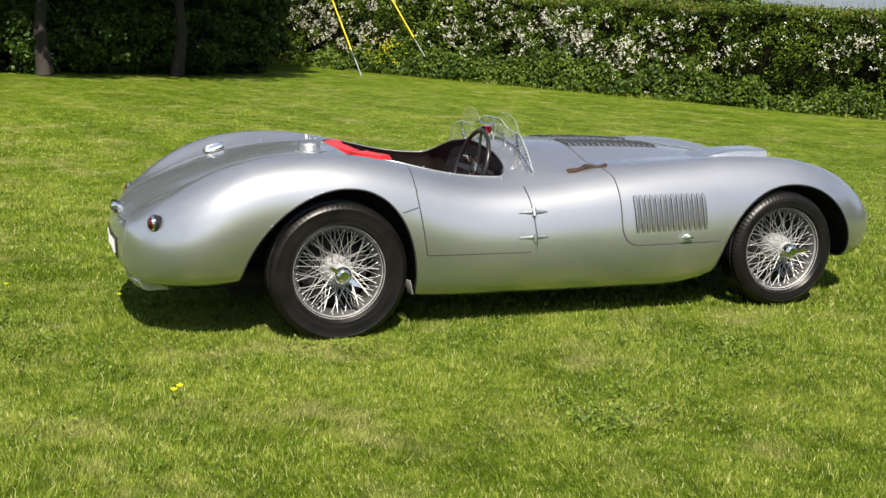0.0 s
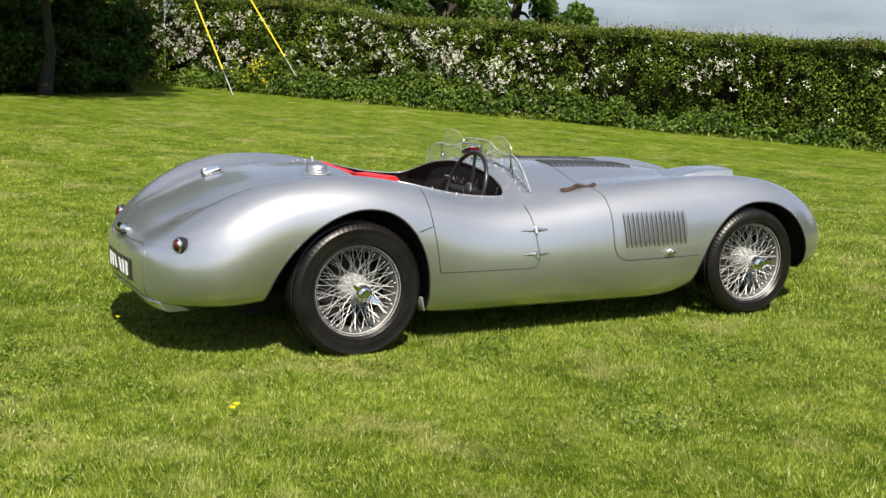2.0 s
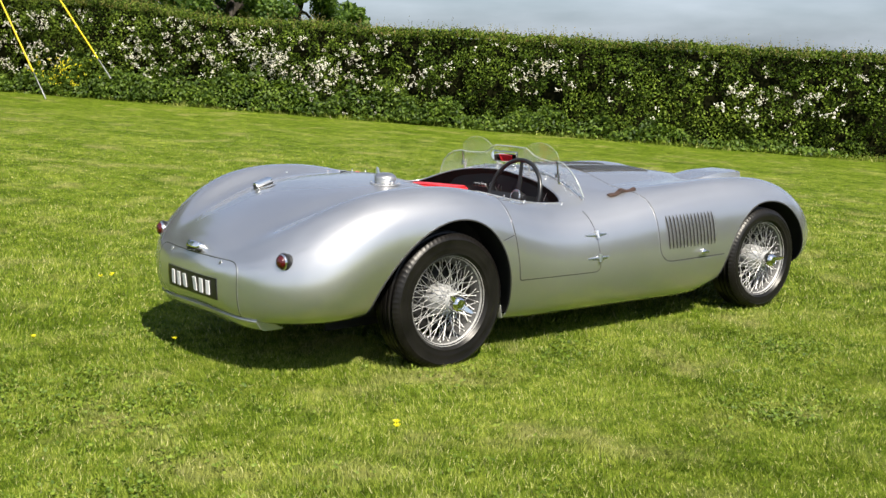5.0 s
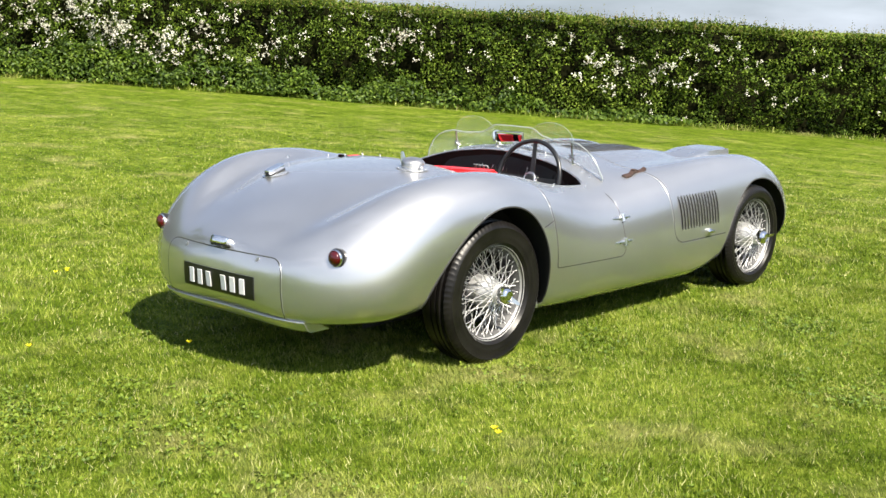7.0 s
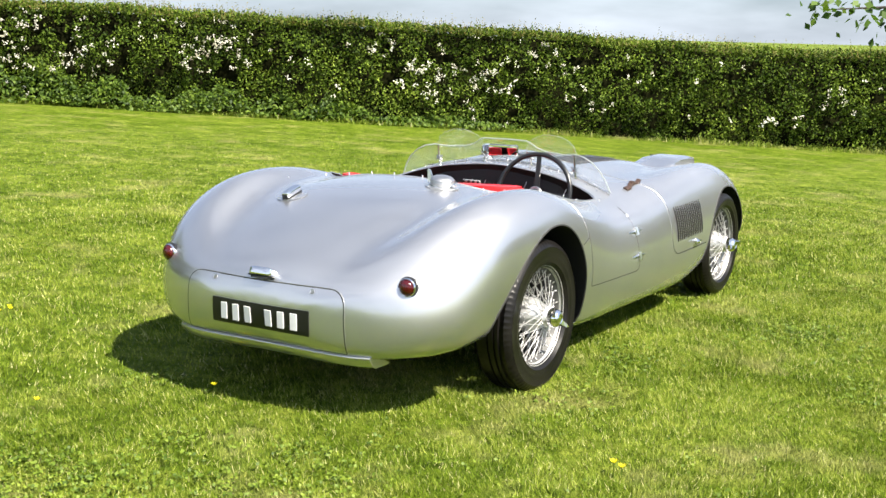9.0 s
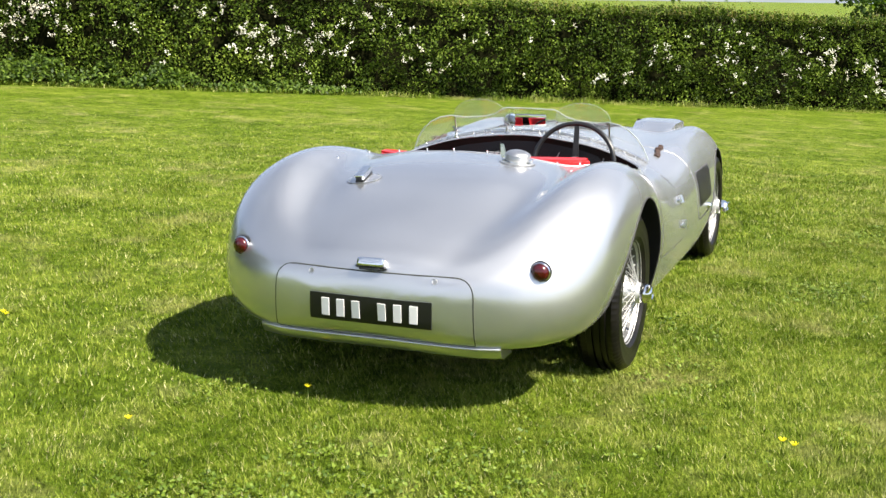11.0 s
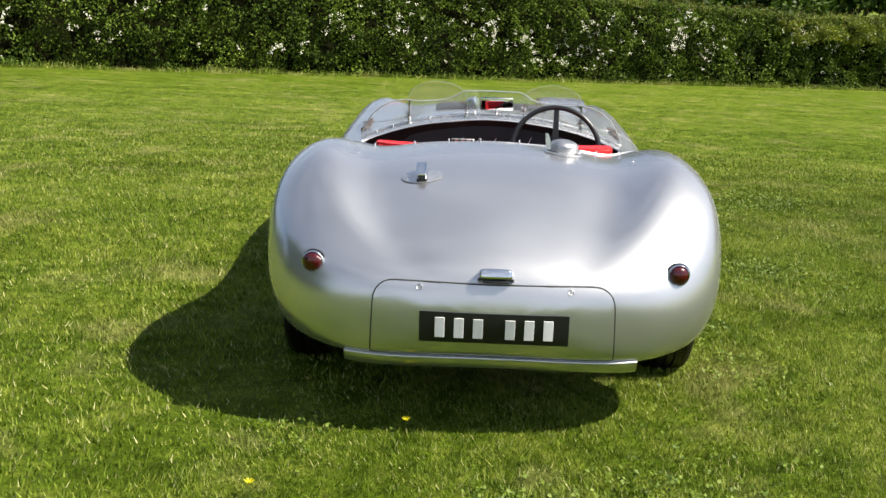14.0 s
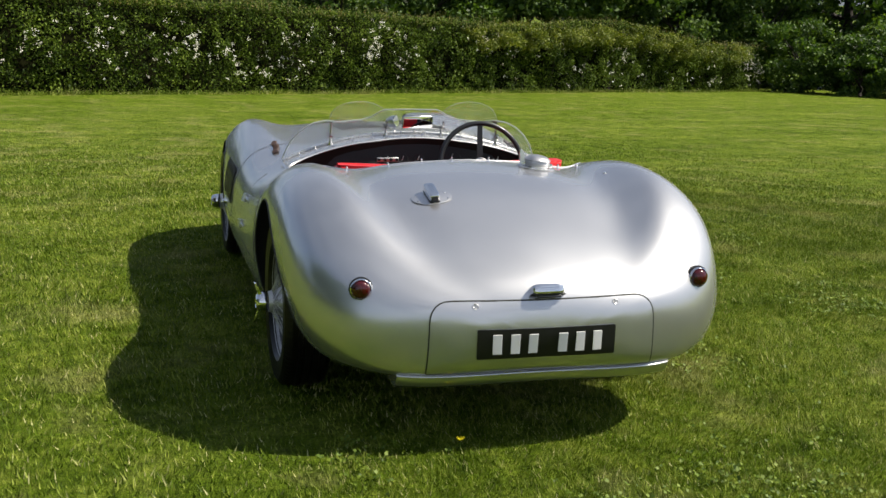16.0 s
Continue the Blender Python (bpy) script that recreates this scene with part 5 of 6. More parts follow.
def number_plate():
    outline = rounded([(-0.252, 0.350), (0.252, 0.350), (0.252, 0.455), (-0.252, 0.455)], [0.004] * 4, 3)
    plate = part("number_plate", panel(on_tail, outline, 0.006), PLATE_BLACK, lid, "black number plate with plain silver bars")
    # plain bars in place of the characters
    for x, w in ((-0.182, 0.033), (-0.118, 0.033), (-0.054, 0.033), (0.054, 0.033), (0.118, 0.033), (0.182, 0.033)):
        p, n = on_tail(x, 0.4025)
        side = Vector((0, 0, 1)).cross(n).normalized()
        up = n.cross(side)
        bm = bmesh.new()
        slab(bm, Matrix.Translation(p + n * 0.008) @ Matrix((side, up, n)).transposed().to_4x4(), (w, 0.070, 0.004), 0.0012)
        part("bar", bm, PLATE_WHITE, plate, smooth=False)


number_plate()


def plate_lamp():
    p, n = on_tail(0.0, 0.562)
    fr = Matrix.Translation(p + Vector((0, -0.012, 0.012)))
    bm = bmesh.new()
    pill(bm, fr @ pose(0, 0.014, 0.006, -24), (0.116, 0.064, 0.038), 0.42, (36, 14))
    lamp = part("number_plate_lamp", bm, CHROME, car, "rounded chrome number plate lamp")
    bm = bmesh.new()
    slab(bm, fr @ pose(0, 0.016, -0.014, -24), (0.122, 0.060, 0.008), 0.003)
    part("gasket", bm, BLACK, lamp)
    bm = bmesh.new()
    slab(bm, fr @ pose(0, -0.013, -0.010, -24), (0.086, 0.008, 0.008), 0.002)
    part("lens", bm, DIAL, lamp)
    bm = bmesh.new()
    lathe(bm, [(0.0045, 0), (0.0045, 0.003), (0.0, 0.004)], fr @ Vector((0, 0.004, 0.026)), frame_of((0, -0.3, 1)), 12)
    part("screw", bm, BRUSHED, lamp)


plate_lamp()


def tail_lamp(side):
    p, n = on_tail(side * 0.628, 0.577)
    way = (Vector((side * 0.10, -1, 0.02))).normalized()
    fr = frame_of(way, (0, 0, 1))
    base = p + way * 0.004
    bm = bmesh.new()
    lathe(bm, [(0.034, -0.06), (0.035, -0.010), (0.037, 0.002), (0.0385, 0.008), (0.0375, 0.013), (0.0345, 0.0155), (0.0325, 0.012)], base, fr, 40)
    lamp = part("tail_lamp", bm, CHROME, car, "round red tail lamp with a thin chrome ring")
    bm = bmesh.new()
    lathe(bm, [(0.030, -0.05), (0.040, -0.012), (0.0425, -0.002), (0.0415, 0.003), (0.036, 0.004)], base, fr, 40)
    part("gasket", bm, BLACK, lamp, "black rubber gasket")
    bm = bmesh.new()
    lathe(bm, [(0.0315, 0.012), (0.0305, 0.018), (0.026, 0.026), (0.015, 0.031), (0.0, 0.033)], base, fr, 36)
    part("lens", bm, LENS, lamp, "ruby red glass lens")


for side in (1, -1):
    tail_lamp(side)


def valance():
    """The rolled silver strip under the tail."""
    bm = bmesh.new()
    prev = None
    for x in np.linspace(-0.512, 0.50, 41):
        yb = on_tail(min(abs(x), 0.46), 0.291)[0].y + 0.010 + 0.4 * max(0.0, abs(x) - 0.46)
        lead = [(0.03, 0.2855), (-0.008, 0.2835), (-0.0115, 0.2815), (-0.0125, 0.2785), (-0.0115, 0.275), (0.008, 0.244), (0.028, 0.231), (0.14, 0.232)]
        ring = [bm.verts.new((x, yb + dy, z)) for dy, z in lead]
        if prev:
            for j in range(len(ring) - 1):
                bm.faces.new((prev[j], prev[j + 1], ring[j + 1], ring[j]))
        else:
            bm.faces.new(ring)
        prev = ring
    bm.faces.new(prev[::-1])
    part("rear_valance", bm, SILVER, car, "silver rolled strip beneath the tail")


valance()


def louvres():
    # flank: upright pressed louvres with a slot behind each
    for s in (1, -1):
        for k in range(14):
            y = 1.565 + (1.967 - 1.565) * k / 13
            slant = 0.012
            for name, mat, dy, w, lift, h in (("louvre_slot", GAP, 0.0, 0.0055, 0.0012, 0.0070), ("louvre", SILVER, 0.0, 0.0165, 0.0012, 0.0080)):
                bm = bmesh.new()
                prev = None
                for f in np.linspace(0, 1, 9):
                    z = 0.458 + 0.190 * f
                    end = min(1.0, min(f, 1 - f) * 9 + 0.15)
                    row = []
                    for c, up in (((-1.7, 0), (-1.1, 0.05), (-0.65, 0.55), (-0.55, 1)) if mat is GAP else ((-0.38, 0.96), (-0.2, 1), (0.5, 0.6), (1, 0))):
                        p, n = on_side(y + dy - slant * (f - 0.5) + c * w * (0.5 + 0.5 * end), z)
                        q = p + n * (lift + h * up * end)
                        row.append(bm.verts.new((q.x * s, q.y, q.z)))
                    if prev:
                        for j in range(3):
                            bm.faces.new((prev[j], prev[j + 1], row[j + 1], row[j]))
                    prev = row
                part(name, bm, mat, car)
    # bonnet top: two banks of cross louvres
    for s in (1, -1):
        for k in range(16):
            y = 1.435 + (1.965 - 1.435) * k / 15
            for name, mat, dy, w, lift, h in (("louvre_slot", GAP, 0.0, 0.0085, 0.0012, 0.0080), ("louvre", SILVER, 0.0, 0.018, 0.0012, 0.0085)):
                bm = bmesh.new()
                prev = None
                for f in np.linspace(0, 1, 9):
                    x = 0.075 + 0.215 * f
                    end = min(1.0, min(f, 1 - f) * 9 + 0.15)
                    row = []
                    for c, up in (((-1.7, 0), (-1.1, 0.05), (-0.65, 0.55), (-0.55, 1)) if mat is GAP else ((-0.30, 0.96), (-0.1, 1), (0.5, 0.6), (1, 0))):
                        p, n = on_top(x, y + dy + c * w * (0.5 + 0.5 * end))
                        q = p + n * (lift + h * up * end)
                        row.append(bm.verts.new((q.x * s, q.y, q.z)))
                    if prev:
                        for j in range(len(row) - 1):
                            bm.faces.new((prev[j], prev[j + 1], row[j + 1], row[j]))
                    prev = row
                part(name, bm, mat, car)


louvres()


def air_scoop():
    """A forward-facing intake box on the bonnet, tapering away towards the cockpit."""
    bm = bmesh.new()
    rows = []
    for f in np.linspace(0, 1, 13):
        y = 2.08 + 0.42 * f
        x0, x1 = 0.335 - 0.05 * f, 0.565 + 0.015 * f
        row = []
        top = 0.842 + 0.002 * f
        rise_f = min(1.0, f * 1.9) ** 0.8
        for k, x in enumerate(np.linspace(x0, x1, 11)):
            p, n = on_top(x, y)
            e = min(1.0, min(k, 10 - k) / 1.6)
            z = p.z - 0.003 + max(0.0, top - p.z + 0.003) * rise_f * (0.0 if k in (0, 10) else (0.82 if k in (1, 9) else 1.0))
            xx = x if k not in (1, 9) else (x0 + 0.006 if k == 1 else x1 - 0.006)
            row.append(bm.verts.new((xx, y, z)))
        rows.append(row)
    for a, b in zip(rows, rows[1:]):
        for k in range(10):
            bm.faces.new((a[k], a[k + 1], b[k + 1], b[k]))
    scoop = part("air_scoop", bm, SILVER, car, "silver air intake box on the bonnet")
    bm = bmesh.new()
    bm.faces.new([bm.verts.new((v.x, v.y - 0.02, v.z)) for v in [Vector((0.29, 2.5, 0.79))] + [Vector((0.29 + 0.28 * k / 9, 2.5, 0.838)) for k in range(10)] + [Vector((0.575, 2.5, 0.79))]])
    part("intake_mesh", bm, DARK, scoop)


air_scoop()


def bonnet_strap(s):
    bm = bmesh.new()
    prev = None
    for f in np.linspace(0, 1, 13):
        y = 1.255 + 0.230 * f
        x = 0.645 - 0.022 * f + 0.006 * math.sin(f * 9)
        row = []
        for c, up in ((-1, 0.0), (-0.85, 1), (0, 1.25), (0.85, 1), (1, 0.0)):
            p, n = on_top(x + c * 0.014, y)
            bump_z = 0.007 + 0.010 * math.exp(-((f - 0.45) / 0.12) ** 2) + 0.004 * math.sin(f * 14)
            q = p + n * (bump_z * up + 0.0008)
            row.append(bm.verts.new((q.x * s, q.y, q.z)))
        if prev:
            for j in range(4):
                bm.faces.new((prev[j], prev[j + 1], row[j + 1], row[j]))
        else:
            bm.faces.new(row)
        prev = row
    bm.faces.new(prev[::-1])
    strap = part("bonnet_strap", bm, STRAP, car, "worn brown leather bonnet strap")
    p, n = on_top(0.635, 1.365)
    bm = bmesh.new()
    c = Vector((p.x * s, p.y, p.z)) + Vector((n.x * s, n.y, n.z)) * 0.020
    pts = [c + Vector((math.cos(a) * 0.019, math.sin(a) * 0.015, 0)) for a in np.linspace(0, 2 * math.pi, 13)]
    tube(bm, pts, 0.002, 6)
    part("buckle", bm, STRAP, strap)


for s in (1, -1):
    bonnet_strap(s)


def side_latch(s):
    p, n = on_side(1.868, 0.422)
    p, n = Vector((p.x * s, p.y, p.z)), Vector((n.x * s, n.y, n.z))
    bm = bmesh.new()
    fr = frame_of(n, (0, 1, 0))
    lathe(bm, [(0.017, 0.0), (0.017, 0.008), (0.011, 0.014), (0.009, 0.026), (0.0, 0.028)], p, fr, 20)
    slab(bm, Matrix.Translation(p + n * 0.024) @ fr @ pose(0, -0.012, 0), (0.013, 0.066, 0.008), 0.003)
    part("bonnet_latch", bm, CHROME, car, "chrome bonnet latch")


for s in (1, -1):
    side_latch(s)


def fuel_cap():
    p, n = on_top(0.276, -0.024)
    fr = frame_of(n)
    m = Matrix.Translation(p) @ fr
    bm = bmesh.new()
    lathe(bm, [(0.080, 0.0005), (0.080, 0.003), (0.077, 0.004), (0.050, 0.004)], p, fr, 48)
    cap = part("fuel_filler", bm, SILVER, car, "polished quick-release fuel filler cap")
    bm = bmesh.new()
    lathe(bm, [(0.050, 0.003), (0.050, 0.013), (0.047, 0.015)], p, fr, 48)
    part("neck", bm, CHROME, cap)
    bm = bmesh.new()
    lathe(bm, [(0.045, 0.008), (0.0535, 0.009), (0.0550, 0.012), (0.0550, 0.0275), (0.0540, 0.0285), (0.0540, 0.0300), (0.0570, 0.0310), (0.0575, 0.0335), (0.0555, 0.0370), (0.049, 0.0430), (0.038, 0.0490), (0.022, 0.0530), (0.0, 0.0545)], p, fr, 56)
    part("cap_lid", bm, CAP_METAL, cap, "domed brushed metal lid")
    # the ear that springs the lid: a flat plate that leans out and widens to its tip
    bm = bmesh.new()
    prev = None
    for f in np.linspace(0, 1, 8):
        w = 0.0045 + 0.0055 * math.sin(math.pi * (0.2 + 0.7 * f))
        x, z = -0.064 - 0.004 * f - 0.010 * f * f, 0.012 + 0.058 * f
        ring = [bm.verts.new(m @ Vector((x + b * w, a * 0.010 * (1 - 0.6 * f), z))) for a, b in ((-1, -1), (1, -1), (1, 1), (-1, 1))]
        if prev:
            for j in range(4):
                bm.faces.new((prev[j], prev[(j + 1) % 4], ring[(j + 1) % 4], ring[j]))
        else:
            bm.faces.new(ring)
        prev = ring
    bm.faces.new(prev[::-1])
    part("release_lever", bm, BRUSHED, cap, "bright metal release lever")
    for x, size in ((-0.060, (0.018, 0.024, 0.018)), (0.059, (0.020, 0.016, 0.016))):
        bm = bmesh.new()
        slab(bm, m @ pose(x, 0.0, 0.014), size, 0.004)
        tube(bm, [m @ Vector((x, -0.016, 0.018)), m @ Vector((x, 0.016, 0.018))], 0.005, 10)
        part("hinge_lug", bm, CHROME, cap)
    for k in range(8):
        a = k * math.pi / 4 + 0.2
        bm = bmesh.new()
        lathe(bm, [(0.0042, 0.003), (0.0038, 0.006), (0, 0.007)], m @ Vector((0.072 * math.cos(a), 0.072 * math.sin(a), 0)), fr, 10)
        part("rivet", bm, CHROME, cap)


fuel_cap()


def deck_lamp():
    """The small chrome lamp on an oval plate, left of the rear deck's middle."""
    p, n = on_top(-0.277, -0.425)
    fr = frame_of(n, (0, 1, 0))
    m = Matrix.Translation(p) @ fr
    bm = bmesh.new()
    oval = Matrix.Diagonal((0.078, 0.060, 1, 1))
    lathe(bm, [(1.0, 0.0006), (1.0, 0.002), (0.96, 0.003), (0.0, 0.003)], p, fr @ oval, 40)
    thing = part("deck_plate", bm, SILVER, car, "oval silver plate on the rear deck")
    bm = bmesh.new()
    slab(bm, m @ pose(0, 0.0, 0.007), (0.040, 0.106, 0.010), 0.004)
    part("lamp_base", bm, BLACK, thing)
    bm = bmesh.new()
    pill(bm, m @ pose(0, 0.002, 0.023, 2), (0.040, 0.108, 0.030), 0.30, (32, 12))
    lamp = part("lamp_body", bm, CHROME, thing, "chrome lamp with ribs along its top")
    for dx in (-0.010, 0.0, 0.010):
        bm = bmesh.new()
        pill(bm, m @ pose(dx, 0.004, 0.0378, 2), (0.006, 0.084, 0.005), 0.5, (12, 6))
        part("rib", bm, CHROME, lamp)
    for dx in (-0.0052, 0.0052, -0.0152, 0.0152):
        bm = bmesh.new()
        slab(bm, m @ pose(dx, 0.004, 0.0352 if abs(dx) < 0.01 else 0.0335, 2), (0.0042, 0.078, 0.0036), 0.0008)
        part("groove", bm, DIAL, lamp)
    bm = bmesh.new()
    slab(bm, m @ pose(0, -0.0515, 0.020), (0.028, 0.006, 0.016), 0.002)
    part("lens", bm, DIAL, lamp)
    for k in range(6):
        a = k * math.pi / 3 + 0.5
        bm = bmesh.new()
        lathe(bm, [(0.0042, 0.002), (0.0036, 0.0055), (0, 0.006)], m @ Vector((0.066 * math.cos(a), 0.050 * math.sin(a), 0)), fr, 10)
        part("rivet", bm, CHROME, thing)


deck_lamp()


# ---- sports car: cockpit ----
def seat(x, low=0.0):
    """A low bucket seat with a rolled top edge."""
    bm = bmesh.new()
    rows = []
    for f in np.linspace(0, 1, 11):
        z = 0.40 - low + 0.463 * f
        y = 0.352 - 0.105 * f
        roll = 0.032 + 0.032 * math.exp(-((f - 0.93) / 0.09) ** 2)
        half = 0.205 + 0.02 * f
        row = []
        for a in np.linspace(0, 2 * math.pi, 29)[:-1]:
            ca, sa = math.cos(a), math.sin(a)
            px = half * (abs(ca) ** 0.35) * (1 if ca >= 0 else -1)
            py = roll * (abs(sa) ** 0.7) * (1 if sa >= 0 else -1)
            wrap = 0.075 * (px / half) ** 4
            row.append(bm.verts.new((x + px, y + py + wrap, z - (0.010 * (px / half) ** 4 + 0.010 * (1 - math.copysign(1, x) * px / half)) * f)))
        rows.append(row)
    m = len(rows[0])
    for a, b in zip(rows, rows[1:]):
        for k in range(m):
            bm.faces.new((a[k], a[(k + 1) % m], b[(k + 1) % m], b[k]))
    bm.faces.new(rows[0][::-1])
    bm.faces.new(rows[-1])
    bmesh.ops.bevel(bm, geom=[e for e in bm.edges if all(v in set(rows[-1]) for v in e.verts)], offset=0.012, segments=2, affect="EDGES")
    s = part("seat", bm, RED, car, "red leather bucket seat")
    bm = bmesh.new()
    slab(bm, pose(x, 0.53, 0.38, -4), (0.42, 0.44, 0.13), 0.045)
    part("cushion", bm, RED, s)


seat(0.29)
seat(-0.29, 0.012)


def dashboard():
    bm = bmesh.new()
    rows = []
    for x in np.linspace(-0.60, 0.60, 41):
        top = on_top(x, 0.985)[0].z - 0.020
        rows.append([bm.verts.new(q) for q in ((x, 1.01, top), (x, 0.99, top - 0.004), (x, 0.984, top - 0.02), (x, 0.97, 0.50), (x, 0.99, 0.44))])
    for a, b in zip(rows, rows[1:]):
        for j in range(4):
            bm.faces.new((a[j], b[j], b[j + 1], a[j + 1]))
    dash = part("dashboard", bm, DASH, car, "black dashboard with round dials")
    for x, z, r in ((0.42, 0.735, 0.056), (0.185, 0.755, 0.056), (0.02, 0.765, 0.028), (-0.06, 0.765, 0.028), (-0.14, 0.765, 0.028), (0.30, 0.665, 0.026)):
        bm = bmesh.new()
        lathe(bm, [(r, 0.0), (r, 0.010), (r * 0.88, 0.012), (r * 0.86, 0.006)], (x, 0.989, z), frame_of((0, -1, 0.12), (0, 0, 1)), 32)
        dial = part("dial", bm, DASH, dash, "black-rimmed round dial")
        bm = bmesh.new()
        lathe(bm, [(r * 0.87, 0.006), (0.0, 0.006)], (x, 0.989, z), frame_of((0, -1, 0.12), (0, 0, 1)), 32)
        part("dial_face", bm, DIAL, dial)
        bm = bmesh.new()
        slab(bm, Matrix.Translation((x, 0.981, z + r * 0.25)) @ pose(0, 0, 0, 0, 25, 0), (0.003, 0.002, r * 0.9), 0.0006)
        part("needle", bm, WHITE, dial)
    bm = bmesh.new()
    slab(bm, pose(-0.138, 0.972, 0.766, 14), (0.11, 0.008, 0.022), 0.004)
    panel_ob = part("switch_panel", bm, ALLOY, dash, "bright metal switch panel")
    for k in range(4):
        bm = bmesh.new()
        lathe(bm, [(0.008, 0.0), (0.007, 0.010), (0.0, 0.013)], (-0.183 + 0.03 * k, 0.968, 0.767), frame_of((0, -1, 0), (0, 0, 1)), 14)
        part("knob", bm, BLACK, panel_ob)


dashboard()


def steering_wheel():
    centre, tilt = Vector((0.305, 0.845, 0.752)), 17
    m = Matrix.Translation(centre) @ pose(0, 0, 0, 90 - tilt)
    bm = bmesh.new()
    steps = 72
    rings = []
    for k in range(steps):
        a = 2 * math.pi * k / steps
        o = Vector((math.cos(a), math.sin(a), 0))
        rings.append([bm.verts.new(m @ (o * (0.208 + 0.0125 * math.cos(b)) + Vector((0, 0, 0.0115 * math.sin(b))))) for b in np.linspace(0, 2 * math.pi, 11)[:-1]])
    for k in range(steps):
        for j in range(10):
            bm.faces.new((rings[k][j], rings[(k + 1) % steps][j], rings[(k + 1) % steps][(j + 1) % 10], rings[k][(j + 1) % 10]))
    w = part("steering_wheel", bm, BLACK, car, "large thin black steering wheel")
    for a in (90, 0, 180, 270):
        bm = bmesh.new()
        o = Vector((math.cos(radians(a)), math.sin(radians(a)), 0))
        side = Vector((-o.y, o.x, 0))
        prev = None
        for d, wd, lift in ((0.03, 0.016, -0.03), (0.10, 0.014, -0.018), (0.20, 0.012, 0.0)):
            row = [bm.verts.new(m @ (o * d + side * wd * c + Vector((0, 0, lift + t)))) for c, t in ((-1, -0.003), (1, -0.003), (1, 0.003), (-1, 0.003))]
            if prev:
                for j in range(4):
                    bm.faces.new((prev[j], prev[(j + 1) % 4], row[(j + 1) % 4], row[j]))
            else:
                bm.faces.new(row)
            prev = row
        bm.faces.new(prev[::-1])
        part("wheel_spoke", bm, BLACK, w)
    bm = bmesh.new()
    lathe(bm, [(0.030, -0.07), (0.034, -0.03), (0.040, -0.022), (0.041, -0.014), (0.036, -0.010), (0.030, -0.012), (0.0, -0.012)], centre, pose(0, 0, 0, 90 - tilt), 32)
    hub = part("wheel_boss", bm, BRUSHED, w, "bright metal wheel boss")
    bm = bmesh.new()
    lathe(bm, [(0.029, -0.014), (0.027, -0.006), (0.018, -0.002), (0.0, -0.001)], centre, pose(0, 0, 0, 90 - tilt), 24)
    part("horn_button", bm, BLACK, hub)
    bm = bmesh.new()
    tube(bm, [m @ Vector((0, 0, -0.05)), m @ Vector((0, 0, -0.3))], 0.02, 10)
    part("column", bm, BLACK, w)


steering_wheel()


def gear_lever():
    bm = bmesh.new()
    tube(bm, [(0.0, 0.72, 0.36), (0.0, 0.70, 0.55)], [0.010, 0.007], 8)
    g = part("gear_lever", bm, BRUSHED, car)
    bm = bmesh.new()
    lathe(bm, [(0.0, -0.02), (0.014, -0.016), (0.02, 0.0), (0.014, 0.016), (0.0, 0.02)], (0.0, 0.698, 0.565), Matrix.Identity(4), 18)
    part("knob", bm, BLACK, g)
    bm = bmesh.new()
    slab(bm, pose(0, 0.62, 0.34), (0.16, 0.86, 0.16), 0.03)
    part("tunnel", bm, TRIM, car)


gear_lever()


# ---- sports car: windscreen ----
def screen_base(x):
    y = 1.125 - 0.06 * (abs(x) / 0.65) ** 2
    return on_top(x, y)[0]


SCREEN_TOP = [(0.0, 1.000), (0.135, 0.998), (0.165, 0.984), (0.195, 0.964), (0.25, 0.948), (0.36, 0.940), (0.43, 0.947), (0.49, 0.937), (0.54, 0.912), (0.585, 0.872), (0.618, 0.822), (0.642, 0.763)]


def screen_point(x, f):
    b = screen_base(x)
    t = float(np.interp(abs(x), [k[0] for k in SCREEN_TOP], [k[1] for k in SCREEN_TOP]))
    z = b.z + 0.004 + max(0.004, t - b.z - 0.004) * f
    return Vector((x, b.y - 0.32 * (z - b.z), z))


def sheet(name, grid, parent, label, thick=0.004):
    """Clear sheet from a grid of points, with thickness and bright cut edges."""
    bm = bmesh.new()
    off = Vector((0, thick, 0))
    f = [[bm.verts.new(p) for p in row] for row in grid]
    g = [[bm.verts.new(p + off) for p in row] for row in grid]
    n, k = len(grid), len(grid[0])
    for i in range(n - 1):
        for j in range(k - 1):
            bm.faces.new((f[i][j], f[i][j + 1], f[i + 1][j + 1], f[i + 1][j]))
            bm.faces.new((g[i][j], g[i + 1][j], g[i + 1][j + 1], g[i][j + 1]))
    edge = [(i, 0) for i in range(n)] + [(n - 1, j) for j in range(1, k)] + [(i, k - 1) for i in range(n - 2, -1, -1)] + [(0, j) for j in range(k - 2, 0, -1)]
    for a, b in zip(edge, edge[1:] + edge[:1]):
        bm.faces.new((f[a[0]][a[1]], f[b[0]][b[1]], g[b[0]][b[1]], g[a[0]][a[1]]))
    ob = part(name, bm, CLEAR, parent, label)
    ob.visible_shadow = False
    return ob


XS = sorted(set(np.round(np.concatenate([np.linspace(-0.642, 0.642, 41), [s * k[0] for k in SCREEN_TOP for s in (1, -1)]]), 4)))
screen = sheet("windscreen", [[screen_point(x, f) for f in np.linspace(0, 1, 7)] for x in XS], car, "low curved clear acrylic windscreen")
bm = bmesh.new()
tube(bm, [screen_point(x, 1.0) + Vector((0, 0.002, 0.001)) for x in XS], 0.0033, 6)
part("polished_edge", bm, CLEAR_EDGE, screen)
bm = bmesh.new()
